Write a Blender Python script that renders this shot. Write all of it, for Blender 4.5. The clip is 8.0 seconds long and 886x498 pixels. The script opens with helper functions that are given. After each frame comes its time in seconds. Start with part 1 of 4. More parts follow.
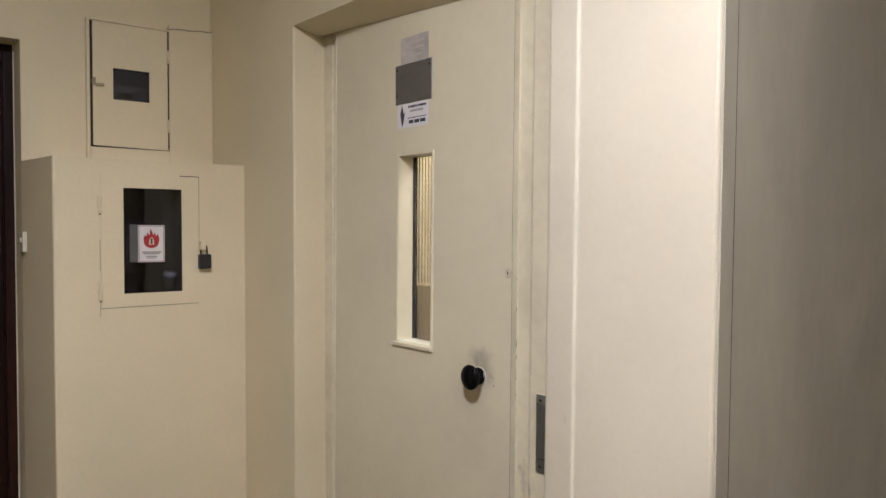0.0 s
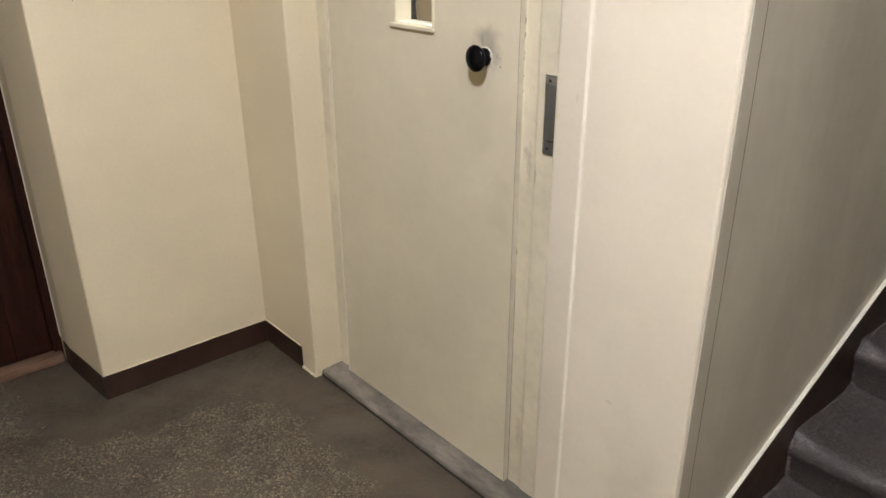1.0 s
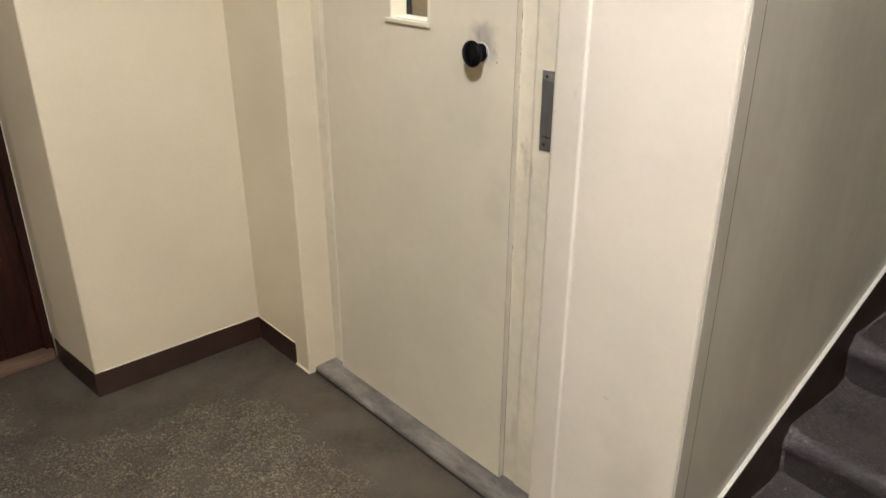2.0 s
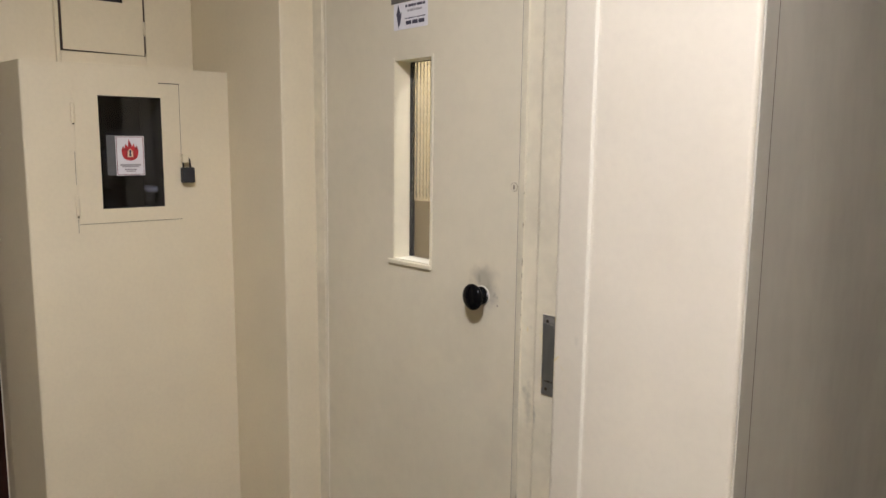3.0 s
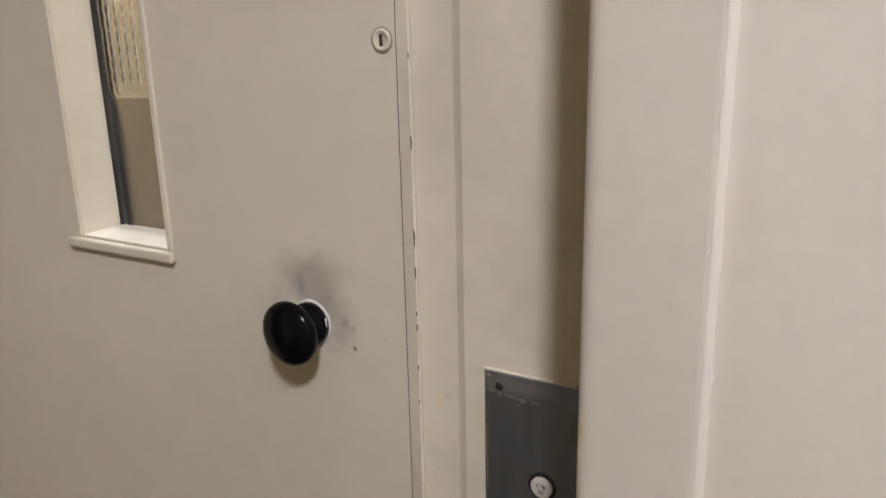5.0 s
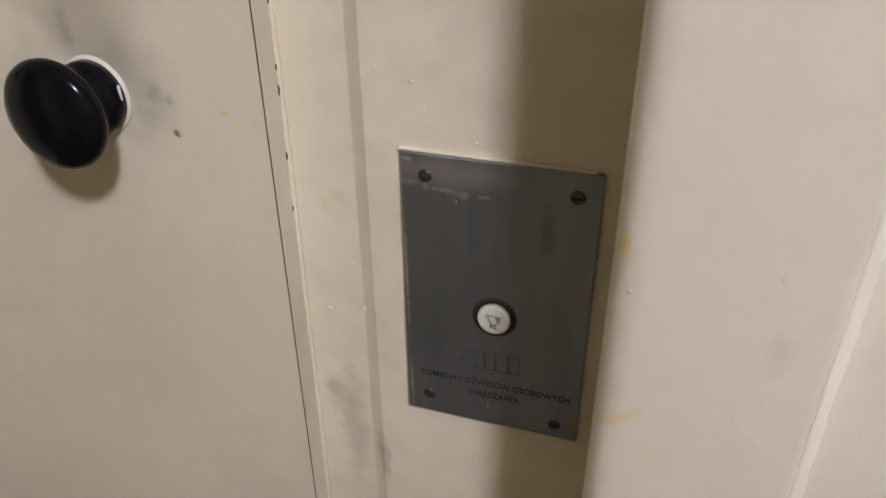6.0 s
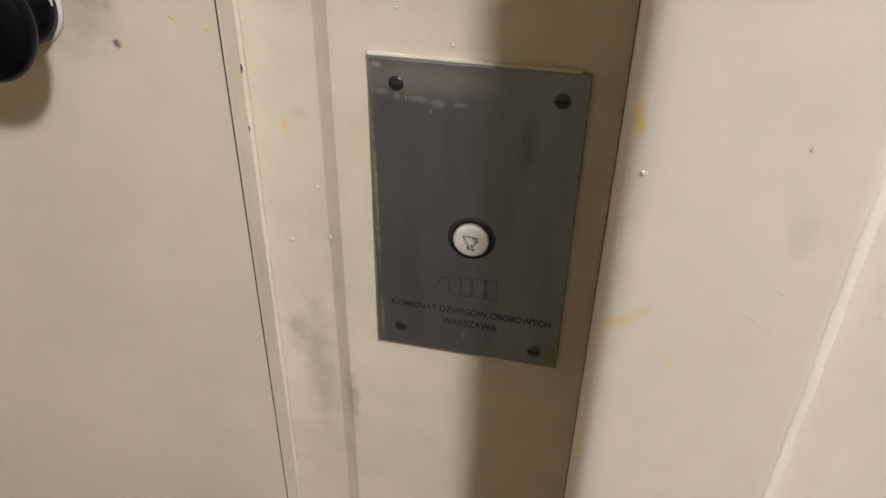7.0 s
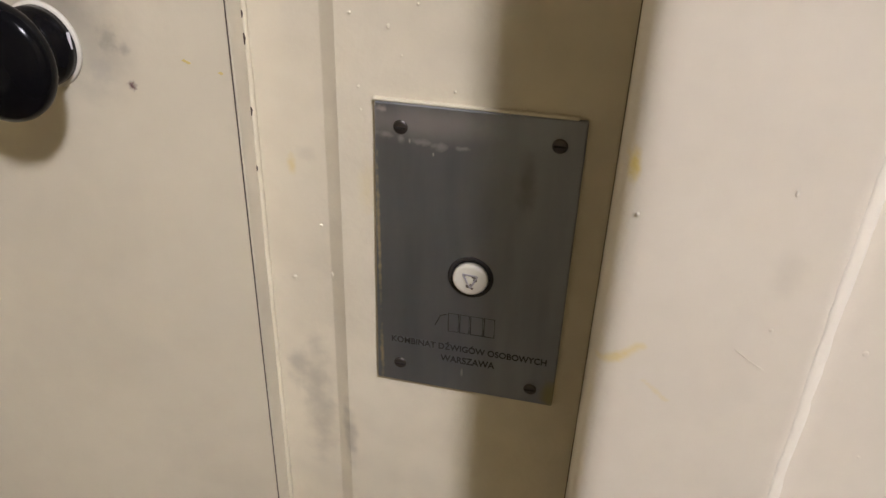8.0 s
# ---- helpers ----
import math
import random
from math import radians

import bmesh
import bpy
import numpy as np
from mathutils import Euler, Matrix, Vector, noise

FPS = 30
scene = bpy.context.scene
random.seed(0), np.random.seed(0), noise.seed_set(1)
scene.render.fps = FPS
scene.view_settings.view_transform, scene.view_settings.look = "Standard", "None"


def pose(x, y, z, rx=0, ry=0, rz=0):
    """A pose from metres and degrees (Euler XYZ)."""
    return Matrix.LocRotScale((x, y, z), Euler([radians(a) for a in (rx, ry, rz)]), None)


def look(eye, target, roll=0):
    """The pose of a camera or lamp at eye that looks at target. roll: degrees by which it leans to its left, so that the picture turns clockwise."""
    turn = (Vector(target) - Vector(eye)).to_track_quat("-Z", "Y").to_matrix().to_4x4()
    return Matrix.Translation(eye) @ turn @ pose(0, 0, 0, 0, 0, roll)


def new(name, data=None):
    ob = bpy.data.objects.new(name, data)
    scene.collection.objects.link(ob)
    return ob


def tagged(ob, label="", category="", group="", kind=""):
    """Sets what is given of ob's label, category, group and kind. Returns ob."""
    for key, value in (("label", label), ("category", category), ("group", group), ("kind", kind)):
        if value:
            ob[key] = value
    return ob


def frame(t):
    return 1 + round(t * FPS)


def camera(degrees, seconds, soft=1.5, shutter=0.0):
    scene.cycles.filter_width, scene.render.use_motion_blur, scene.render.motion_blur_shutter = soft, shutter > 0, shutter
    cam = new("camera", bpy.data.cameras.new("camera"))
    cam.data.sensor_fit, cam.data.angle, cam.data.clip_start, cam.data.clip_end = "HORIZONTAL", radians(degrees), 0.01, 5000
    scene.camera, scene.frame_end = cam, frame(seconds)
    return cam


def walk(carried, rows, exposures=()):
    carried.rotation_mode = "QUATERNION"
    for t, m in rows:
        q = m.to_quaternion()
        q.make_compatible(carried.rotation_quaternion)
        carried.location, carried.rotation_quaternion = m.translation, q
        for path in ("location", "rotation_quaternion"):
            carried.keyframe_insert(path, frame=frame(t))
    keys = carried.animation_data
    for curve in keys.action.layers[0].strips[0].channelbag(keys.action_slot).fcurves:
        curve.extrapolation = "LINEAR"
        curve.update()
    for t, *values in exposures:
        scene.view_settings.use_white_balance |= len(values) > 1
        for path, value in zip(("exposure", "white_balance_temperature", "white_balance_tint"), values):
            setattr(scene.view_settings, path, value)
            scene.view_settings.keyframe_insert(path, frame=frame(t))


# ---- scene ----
cam = camera(59.5, 8.0)
PATH = [
    (0, (2.054, -1.117, 1.483), (0.51, 0.152, 1.431), -0.0),
    (0.2, (2.035, -1.112, 1.458), (0.499, 0.15, 1.23), -0.0),
    (0.5, (2.014, -1.105, 1.447), (0.52, 0.125, 0.944), -0.3),
    (0.7, (1.998, -1.106, 1.439), (0.542, 0.106, 0.798), -0.5),
    (1, (1.987, -1.099, 1.432), (0.579, 0.079, 0.637), -0.7),
    (1.2, (1.978, -1.110, 1.430), (0.605, 0.066, 0.577), -0.7),
    (2.3, (1.972, -1.104, 1.43), (0.563, 0.118, 0.706), 0.1),
    (2.5, (1.957, -1.090, 1.447), (0.519, 0.155, 0.827), 0.2),
    (2.7, (1.957, -1.095, 1.448), (0.491, 0.177, 0.973), 0.3),
    (3, (1.948, -1.076, 1.468), (0.440, 0.214, 1.205), 0.2),
    (3.2, (1.926, -1.074, 1.47), (0.416, 0.232, 1.355), -0.1),
    (3.5, (1.87, -1.035, 1.471), (0.365, 0.282, 1.537), -0.3),
    (3.8, (1.783, -0.978, 1.473), (0.308, 0.367, 1.597), -0.7),
    (4, (1.695, -0.892, 1.448), (0.241, 0.479, 1.53), -0.9),
    (4.2, (1.586, -0.761, 1.437), (0.158, 0.639, 1.423), -1.2),
    (5.3, (1.09, -0.326, 1.347), (0.228, 1.336, 0.643), -1.4),
    (5.5, (1.067, -0.283, 1.319), (0.28, 1.371, 0.517), -1.0),
    (5.8, (1.033, -0.247, 1.296), (0.382, 1.387, 0.344), -1.1),
    (6, (1.03, -0.227, 1.283), (0.454, 1.382, 0.244), -1.3),
    (6.2, (1.024, -0.218, 1.265), (0.53, 1.395, 0.191), -1.0),
    (6.5, (1.014, -0.22, 1.247), (0.6, 1.393, 0.14), -0.5),
    (7, (1.008, -0.226, 1.247), (0.604, 1.393, 0.144), 0.1),
    (7.5, (1.007, -0.233, 1.252), (0.611, 1.414, 0.189), 0.9),
    (8, (1.007, -0.238, 1.251), (0.606, 1.443, 0.244), 1.1),
]
EXPOSURES = [(0, -0.24, 6600, 8), (0.5, -0.03, 6600, 7), (0.8, 0.09, 6590, 7), (1.2, 0.38, 6570, 7), (2.3, 0.27, 6555, 8), (2.5, 0.20, 6550, 9), (3, -0.11, 6530, 9), (3.5, -0.28, 6500, 10), (4.2, -0.50, 6450, 11), (5.5, -0.28, 6200, 14), (6.5, -0.02, 6430, 13), (8, 0.07, 6520, 12)]
walk(cam, [(t, look(eye, target, roll)) for t, eye, target, roll in PATH], EXPOSURES)

# ---------------------------------------------------------------- world, lamps
world = bpy.data.worlds.new("world")
scene.world = world
world.use_nodes = True
world.node_tree.nodes["Background"].inputs["Color"].default_value = (0.05, 0.05, 0.06, 1)
world.node_tree.nodes["Background"].inputs["Strength"].default_value = 0.2
scene.view_settings.exposure = 0.0

LAMP = (1.87, -1.25, 2.71)


def lamp(name, kind, at, power, color, size, target=None):
    data = bpy.data.lights.new(name, kind)
    data.energy, data.color = power, color
    if kind == "AREA":
        data.shape, data.size = "DISK", size
    else:
        data.shadow_soft_size = size
    ob = new(name, data)
    ob.matrix_world = look(at, target) if target else pose(*at)
    return ob


lamp("landing_bulb", "POINT", LAMP, 178, (0.905, 0.90, 1.0), 0.12)
lamp("cabin_bulb", "POINT", (0.47, 0.37, 2.08), 27, (1.0, 0.99, 0.95), 0.05)


# ---------------------------------------------------------------- materials
def material(name, color, rough=0.5, metal=0.0, spread=0.06, scale=3.0, fine=60.0, bump=0.15, bump_size=0.002, coat=0.0, stretch=(1, 1, 1), tint=None, spots=0.0, grit=0.0):
    """A painted or plain surface: colour varied at two scales, fine relief, uneven gloss."""
    mat = bpy.data.materials.new(name)
    mat.use_nodes = True
    nt = mat.node_tree
    bsdf = nt.nodes["Principled BSDF"]
    tc = nt.nodes.new("ShaderNodeNewGeometry")
    mp = nt.nodes.new("ShaderNodeMapping")
    mp.inputs["Scale"].default_value = stretch
    nt.links.new(tc.outputs["Position"], mp.inputs["Vector"])

    def noise_at(s, detail=4.0):
        n = nt.nodes.new("ShaderNodeTexNoise")
        n.inputs["Scale"].default_value = s
        n.inputs["Detail"].default_value = detail
        nt.links.new(mp.outputs["Vector"], n.inputs["Vector"])
        return n

    def ramp(src, lo, hi, p0=0.35, p1=0.65):
        r = nt.nodes.new("ShaderNodeValToRGB")
        r.color_ramp.elements[0].position, r.color_ramp.elements[1].position = p0, p1
        r.color_ramp.elements[0].color, r.color_ramp.elements[1].color = (*lo, 1), (*hi, 1)
        nt.links.new(src, r.inputs["Fac"])
        return r

    big, small = noise_at(scale), noise_at(fine)
    other = tint or [c * (1 - 2 * spread) for c in color]
    base = ramp(big.outputs["Fac"], other, [min(1, c * (1 + spread)) for c in color])
    mix = nt.nodes.new("ShaderNodeMix")
    mix.data_type, mix.blend_type = "RGBA", "MULTIPLY"
    mix.inputs["Factor"].default_value = 1.0
    g = ramp(small.outputs["Fac"], [1 - spread] * 3, [1.0] * 3, 0.3, 0.6)
    nt.links.new(base.outputs["Color"], mix.inputs["A"])
    nt.links.new(g.outputs["Color"], mix.inputs["B"])
    out = mix.outputs["Result"]
    if spots:
        sp = noise_at(fine * 0.35, 2.0)
        m2 = nt.nodes.new("ShaderNodeMix")
        m2.data_type = "RGBA"
        fac = ramp(sp.outputs["Fac"], (0, 0, 0), (spots, spots, spots), 0.68, 0.74)
        nt.links.new(fac.outputs["Color"], m2.inputs["Factor"])
        nt.links.new(out, m2.inputs["A"])
        m2.inputs["B"].default_value = (*[c * 0.45 for c in color], 1)
        out = m2.outputs["Result"]
    nt.links.new(out, bsdf.inputs["Base Color"])
    rr = nt.nodes.new("ShaderNodeMapRange")
    rr.inputs["To Min"].default_value, rr.inputs["To Max"].default_value = max(0.02, rough - 0.08), min(1, rough + 0.1)
    nt.links.new(big.outputs["Fac"], rr.inputs["Value"])
    nt.links.new(rr.outputs["Result"], bsdf.inputs["Roughness"])
    bsdf.inputs["Metallic"].default_value = metal
    bsdf.inputs["Coat Weight"].default_value = coat
    if bump:
        b1 = nt.nodes.new("ShaderNodeBump")
        b1.inputs["Strength"].default_value = bump
        b1.inputs["Distance"].default_value = bump_size
        relief = noise_at(fine * 0.6, 6.0)
        nt.links.new(relief.outputs["Fac"], b1.inputs["Height"])
        b2 = nt.nodes.new("ShaderNodeBump")
        b2.inputs["Strength"].default_value = bump
        b2.inputs["Distance"].default_value = bump_size * 6
        nt.links.new(noise_at(scale * 3, 2.0).outputs["Fac"], b2.inputs["Height"])
        nt.links.new(b1.outputs["Normal"], b2.inputs["Normal"])
        if grit:
            b3 = nt.nodes.new("ShaderNodeBump")
            b3.inputs["Strength"].default_value = grit
            b3.inputs["Distance"].default_value = 0.0012
            pits = ramp(noise_at(230.0, 3.0).outputs["Fac"], (0, 0, 0), (1, 1, 1), 0.30, 0.72)
            nt.links.new(pits.outputs["Color"], b3.inputs["Height"])
            nt.links.new(b3.outputs["Normal"], b1.inputs["Normal"])
        nt.links.new(b2.outputs["Normal"], bsdf.inputs["Normal"])
    return mat


def stain_or_sheen(mat, at, size, color, strength, rough_scale=60.0):
    """A blotch of dirt, paint or painted-in sheen with ragged edges on a material, at a place in the world."""
    nt = mat.node_tree
    bsdf = nt.nodes["Principled BSDF"]
    old = bsdf.inputs["Base Color"].links[0].from_socket
    geo = nt.nodes.new("ShaderNodeNewGeometry")
    sub = nt.nodes.new("ShaderNodeVectorMath")
    sub.operation = "SUBTRACT"
    sub.inputs[1].default_value = at
    div = nt.nodes.new("ShaderNodeVectorMath")
    div.operation = "DIVIDE"
    div.inputs[1].default_value = size
    ln = nt.nodes.new("ShaderNodeVectorMath")
    ln.operation = "LENGTH"
    nt.links.new(geo.outputs["Position"], sub.inputs[0])
    nt.links.new(sub.outputs["Vector"], div.inputs[0])
    nt.links.new(div.outputs["Vector"], ln.inputs[0])
    tex = nt.nodes.new("ShaderNodeTexNoise")
    tex.inputs["Scale"].default_value, tex.inputs["Detail"].default_value = rough_scale, 5
    nt.links.new(geo.outputs["Position"], tex.inputs["Vector"])
    add = nt.nodes.new("ShaderNodeMath")
    add.operation = "MULTIPLY_ADD"
    add.inputs[1].default_value, add.inputs[2].default_value = 1.6, -0.8
    nt.links.new(tex.outputs["Fac"], add.inputs[0])
    tot = nt.nodes.new("ShaderNodeMath")
    tot.operation = "ADD"
    nt.links.new(ln.outputs["Value"], tot.inputs[0])
    nt.links.new(add.outputs["Value"], tot.inputs[1])
    mr = nt.nodes.new("ShaderNodeMapRange")
    mr.interpolation_type = "SMOOTHSTEP"
    mr.inputs["From Min"].default_value, mr.inputs["From Max"].default_value = 1.1, 0.1
    mr.inputs["To Min"].default_value, mr.inputs["To Max"].default_value = 0.0, strength
    nt.links.new(tot.outputs["Value"], mr.inputs["Value"])
    mix = nt.nodes.new("ShaderNodeMix")
    mix.data_type = "RGBA"
    nt.links.new(mr.outputs["Result"], mix.inputs["Factor"])
    nt.links.new(old, mix.inputs["A"])
    mix.inputs["B"].default_value = (*color, 1)
    nt.links.new(mix.outputs["Result"], bsdf.inputs["Base Color"])


def terrazzo(name, cement, chips, cover=1.0, border=False):
    """Worn cement with irregular stone chips of two sizes; the chips stop at a smooth border where the mesh carries one."""
    mat = bpy.data.materials.new(name)
    mat.use_nodes = True
    nt = mat.node_tree
    bsdf = nt.nodes["Principled BSDF"]
    geo = nt.nodes.new("ShaderNodeNewGeometry")
    pos = geo.outputs["Position"]

    def noise_at(scale, detail=4.0, vector=None):
        n = nt.nodes.new("ShaderNodeTexNoise")
        n.inputs["Scale"].default_value, n.inputs["Detail"].default_value = scale, detail
        nt.links.new(vector or pos, n.inputs["Vector"])
        return n

    def math_node(op, a, b=None, c=None):
        n = nt.nodes.new("ShaderNodeMath")
        n.operation = op
        for k, v in enumerate((a, b, c)):
            if v is None:
                continue
            if isinstance(v, (int, float)):
                n.inputs[k].default_value = v
            else:
                nt.links.new(v, n.inputs[k])
        return n.outputs["Value"]

    def span(value, lo, hi, to_lo=0.0, to_hi=1.0):
        n = nt.nodes.new("ShaderNodeMapRange")
        n.interpolation_type = "SMOOTHSTEP"
        for key, v in (("From Min", lo), ("From Max", hi), ("To Min", to_lo), ("To Max", to_hi)):
            n.inputs[key].default_value = v
        nt.links.new(value, n.inputs["Value"])
        return n.outputs["Result"]

    def blend(fac, a, b, how="MIX"):
        n = nt.nodes.new("ShaderNodeMix")
        n.data_type, n.blend_type = "RGBA", how
        for key, v in (("Factor", fac), ("A", a), ("B", b)):
            if isinstance(v, (int, float)):
                n.inputs[key].default_value = v
            elif isinstance(v, (tuple, list)):
                n.inputs[key].default_value = (*v, 1)
            else:
                nt.links.new(v, n.inputs[key])
        return n.outputs["Result"]

    warp = nt.nodes.new("ShaderNodeVectorMath")
    warp.operation = "MULTIPLY_ADD"
    warp.inputs[1].default_value = (0.006, 0.006, 0.006)
    nt.links.new(noise_at(170, 2).outputs["Color"], warp.inputs[0])
    nt.links.new(pos, warp.inputs[2])
    base = blend(span(noise_at(5.0, 7).outputs["Fac"], 0.32, 0.68), [c * 0.62 for c in cement], [c * 1.28 for c in cement])
    base = blend(span(noise_at(60, 5).outputs["Fac"], 0.35, 0.7, 0.0, 0.5), base, [c * 1.35 for c in cement])
    shown = span(noise_at(9.0, 6).outputs["Fac"], 0.36, 0.58, 0.45 * cover, cover)
    if border:
        att = nt.nodes.new("ShaderNodeAttribute")
        att.attribute_name = "from_border"
        edge = math_node("MULTIPLY_ADD", noise_at(14, 5).outputs["Fac"], 0.30, math_node("ADD", att.outputs["Fac"], -0.15))
        shown = math_node("MULTIPLY", shown, span(edge, -0.02, 0.05))
    out, height = blend(math_node("MULTIPLY", shown, 0.55), base, [c * 0.45 for c in cement]), None
    for scale, size in ((130, 0.32), (250, 0.20)):
        vor = nt.nodes.new("ShaderNodeTexVoronoi")
        vor.inputs["Scale"].default_value = scale
        nt.links.new(warp.outputs["Vector"], vor.inputs["Vector"])
        sep = nt.nodes.new("ShaderNodeSeparateColor")
        nt.links.new(vor.outputs["Color"], sep.inputs["Color"])
        tone = nt.nodes.new("ShaderNodeValToRGB")
        e = tone.color_ramp.elements
        e[0].position, e[0].color = 0.0, (*[c * 0.33 for c in chips], 1)
        e[1].position, e[1].color = 1.0, (*[min(0.5, c * 1.5) for c in chips], 1)
        for p, k in ((0.28, 0.50), (0.55, 0.78), (0.86, 1.08)):
            e.new(p).color = (*[c * k for c in chips], 1)
        nt.links.new(sep.outputs["Red"], tone.inputs["Fac"])
        reach = math_node("MULTIPLY_ADD", sep.outputs["Green"], 0.36, size)
        inside = span(math_node("SUBTRACT", reach, vor.outputs["Distance"]), -0.02, 0.06)
        mask = math_node("MULTIPLY", inside, shown)
        out = blend(mask, out, tone.outputs["Color"])
        height = mask if height is None else math_node("ADD", height, mask)
    nt.links.new(out, bsdf.inputs["Base Color"])
    nt.links.new(span(noise_at(7, 4).outputs["Fac"], 0.3, 0.7, 0.42, 0.68), bsdf.inputs["Roughness"])
    bmp = nt.nodes.new("ShaderNodeBump")
    bmp.inputs["Strength"].default_value, bmp.inputs["Distance"].default_value = 0.7, 0.0025
    nt.links.new(math_node("MULTIPLY_ADD", noise_at(90, 6).outputs["Fac"], 0.9, height), bmp.inputs["Height"])
    nt.links.new(bmp.outputs["Normal"], bsdf.inputs["Normal"])
    return mat


def glass(name, color, rough=0.02):
    mat = bpy.data.materials.new(name)
    mat.use_nodes = True
    b = mat.node_tree.nodes["Principled BSDF"]
    b.inputs["Base Color"].default_value = (*color, 1)
    b.inputs["Roughness"].default_value = rough
    b.inputs["Transmission Weight"].default_value = 1.0
    b.inputs["IOR"].default_value = 1.45
    return mat


CREAM = (0.72, 0.635, 0.460)
M_WALL = material("cream_wall_paint", CREAM, 0.55, spread=0.03, scale=1.6, fine=90, bump=0.12)
# Wall cream darkened and greyed: the stair side's dim light in its colour.
M_WALL_DIM = material("dim_greyed_cream_paint", (0.515, 0.478, 0.402), 0.38, spread=0.055, scale=3.2, fine=26, bump=0.14, stretch=(1, 1.4, 0.55))
M_DOOR = material("cream_gloss_paint", (0.68, 0.62, 0.472), 0.36, spread=0.03, scale=2.2, fine=40, bump=0.05, bump_size=0.0015, grit=0.10)
# Door cream greyed: the turned edge's weaker light is in the colour.
M_EDGE_SHADE = material("shade_greyed_edge_paint", (0.625, 0.575, 0.455), 0.42, spread=0.06, scale=9, fine=60, bump=0.1, bump_size=0.0015)
M_FRAME = material("cream_frame_paint", (0.692, 0.630, 0.478), 0.40, spread=0.05, scale=5, fine=40, bump=0.12, bump_size=0.0015, grit=0.11)
M_CEIL = material("white_ceiling_paint", (0.72, 0.68, 0.58), 0.8, spread=0.03)
M_BROWN = material("brown_oil_paint", (0.029, 0.0125, 0.0085), 0.42, spread=0.12, scale=6, fine=50)
M_WOOD = material("dark_red_wood", (0.019, 0.0052, 0.0029), 0.5, spread=0.3, scale=9, fine=60, stretch=(3, 3, 0.25), tint=(0.014, 0.0045, 0.003))
M_SILLWOOD = material("worn_wood", (0.155, 0.088, 0.054), 0.6, spread=0.2, scale=12, fine=60, stretch=(3, 0.4, 3))
M_FLOOR = terrazzo("speckled_terrazzo", (0.066, 0.052, 0.037), (0.190, 0.154, 0.110), 1.0, True)
M_BAND = material("dark_cement_band", (0.070, 0.056, 0.041), 0.55, spread=0.26, scale=8, fine=55, bump=0.25, bump_size=0.003)
M_STEP = terrazzo("stair_terrazzo", (0.048, 0.039, 0.038), (0.085, 0.070, 0.063), 0.6)
M_STEEL = material("brushed_steel", (0.325, 0.348, 0.378), 0.48, metal=1.0, spread=0.12, scale=9, fine=80, bump=0.05, bump_size=0.0005, stretch=(1, 1, 0.15))
M_THRESH = material("worn_steel_threshold", (0.27, 0.245, 0.21), 0.55, metal=0.3, spread=0.24, scale=9, fine=60, bump=0.2, stretch=(0.6, 1.5, 1))
M_BLACK = material("black_bakelite", (0.004, 0.004, 0.005), 0.17, spread=0.1, bump=0.03, bump_size=0.0005)
M_DARK = material("dark_gap", (0.02, 0.016, 0.012), 0.8, spread=0.1)
M_ALU = material("dull_sheet_metal", (0.21, 0.20, 0.185), 0.55, metal=0.6, spread=0.08, scale=8)
M_PAPER = material("white_paper", (0.72, 0.70, 0.72), 0.6, spread=0.03)
M_OLDPAPER = material("faded_paper", (0.51, 0.465, 0.435), 0.6, spread=0.12, scale=14)
M_INK = material("dark_ink", (0.05, 0.045, 0.07), 0.6, spread=0.05)
M_GREYINK = material("grey_ink", (0.33, 0.31, 0.32), 0.6, spread=0.05)
M_RED = material("red_ink", (0.46, 0.018, 0.024), 0.5, spread=0.2, scale=60)
M_IVORY = material("ivory_plastic", (0.70, 0.67, 0.56), 0.35, spread=0.03, bump=0.03)
M_TAN = material("tan_laminate", (0.20, 0.137, 0.066), 0.6, spread=0.06)
M_GLASS = glass("clear_glass", (0.95, 0.97, 0.95))
# Tone of walls out of view, set for the bounce light it gives.
M_UNSEEN_WALL = material("unseen_wall_bounce_cream", (0.52, 0.44, 0.27), 0.6, spread=0.06)
# White of the hinge bead, also the painted brightness of ridge and sill.
M_BEAD = material("white_bead_and_lit_edge", (0.80, 0.75, 0.63), 0.3, spread=0.03, bump=0.2, grit=0.12)
M_SHADE = material("white_enamel_shade", (0.75, 0.74, 0.70), 0.4, spread=0.02)
# Dark tone for unlit insides; the shade is in the colour.
M_UNLIT = material("dark_unlit_inside", (0.030, 0.029, 0.031), 0.5, spread=0.15)
M_TAPE = material("grey_tape", (0.10, 0.10, 0.105), 0.3, spread=0.05, bump=0)
M_SIGN = material("cream_ink", (0.75, 0.60, 0.42), 0.6, spread=0.03)
M_DARKRED = material("dark_red_ink", (0.20, 0.035, 0.05), 0.6, spread=0.05)
M_RUBBER = material("black_rubber", (0.012, 0.013, 0.018), 0.45, spread=0.1)
M_FADEINK = material("faded_ink", (0.49, 0.45, 0.43), 0.6, spread=0.05)
M_SCREW = material("dark_screw_steel", (0.10, 0.09, 0.085), 0.35, metal=0.9, spread=0.1)
M_ENGRAVE = material("engraved_dark_line", (0.022, 0.021, 0.021), 0.6, spread=0.1, bump=0)
# Brown of bare primer, used also for the shade in gaps.
M_CHIP_SHADE = material("brown_primer_and_shade", (0.06, 0.035, 0.022), 0.7, spread=0.15)
M_YELLOW = material("yellow_paint", (0.68, 0.55, 0.20), 0.5, spread=0.05, bump=0)
M_CABIN = material("cabin_laminate", (0.47, 0.40, 0.29), 0.45, spread=0.05)
M_SEAM = material("brown_dirt_and_gap_shade", (0.11, 0.08, 0.052), 0.7, spread=0.2, fine=120)
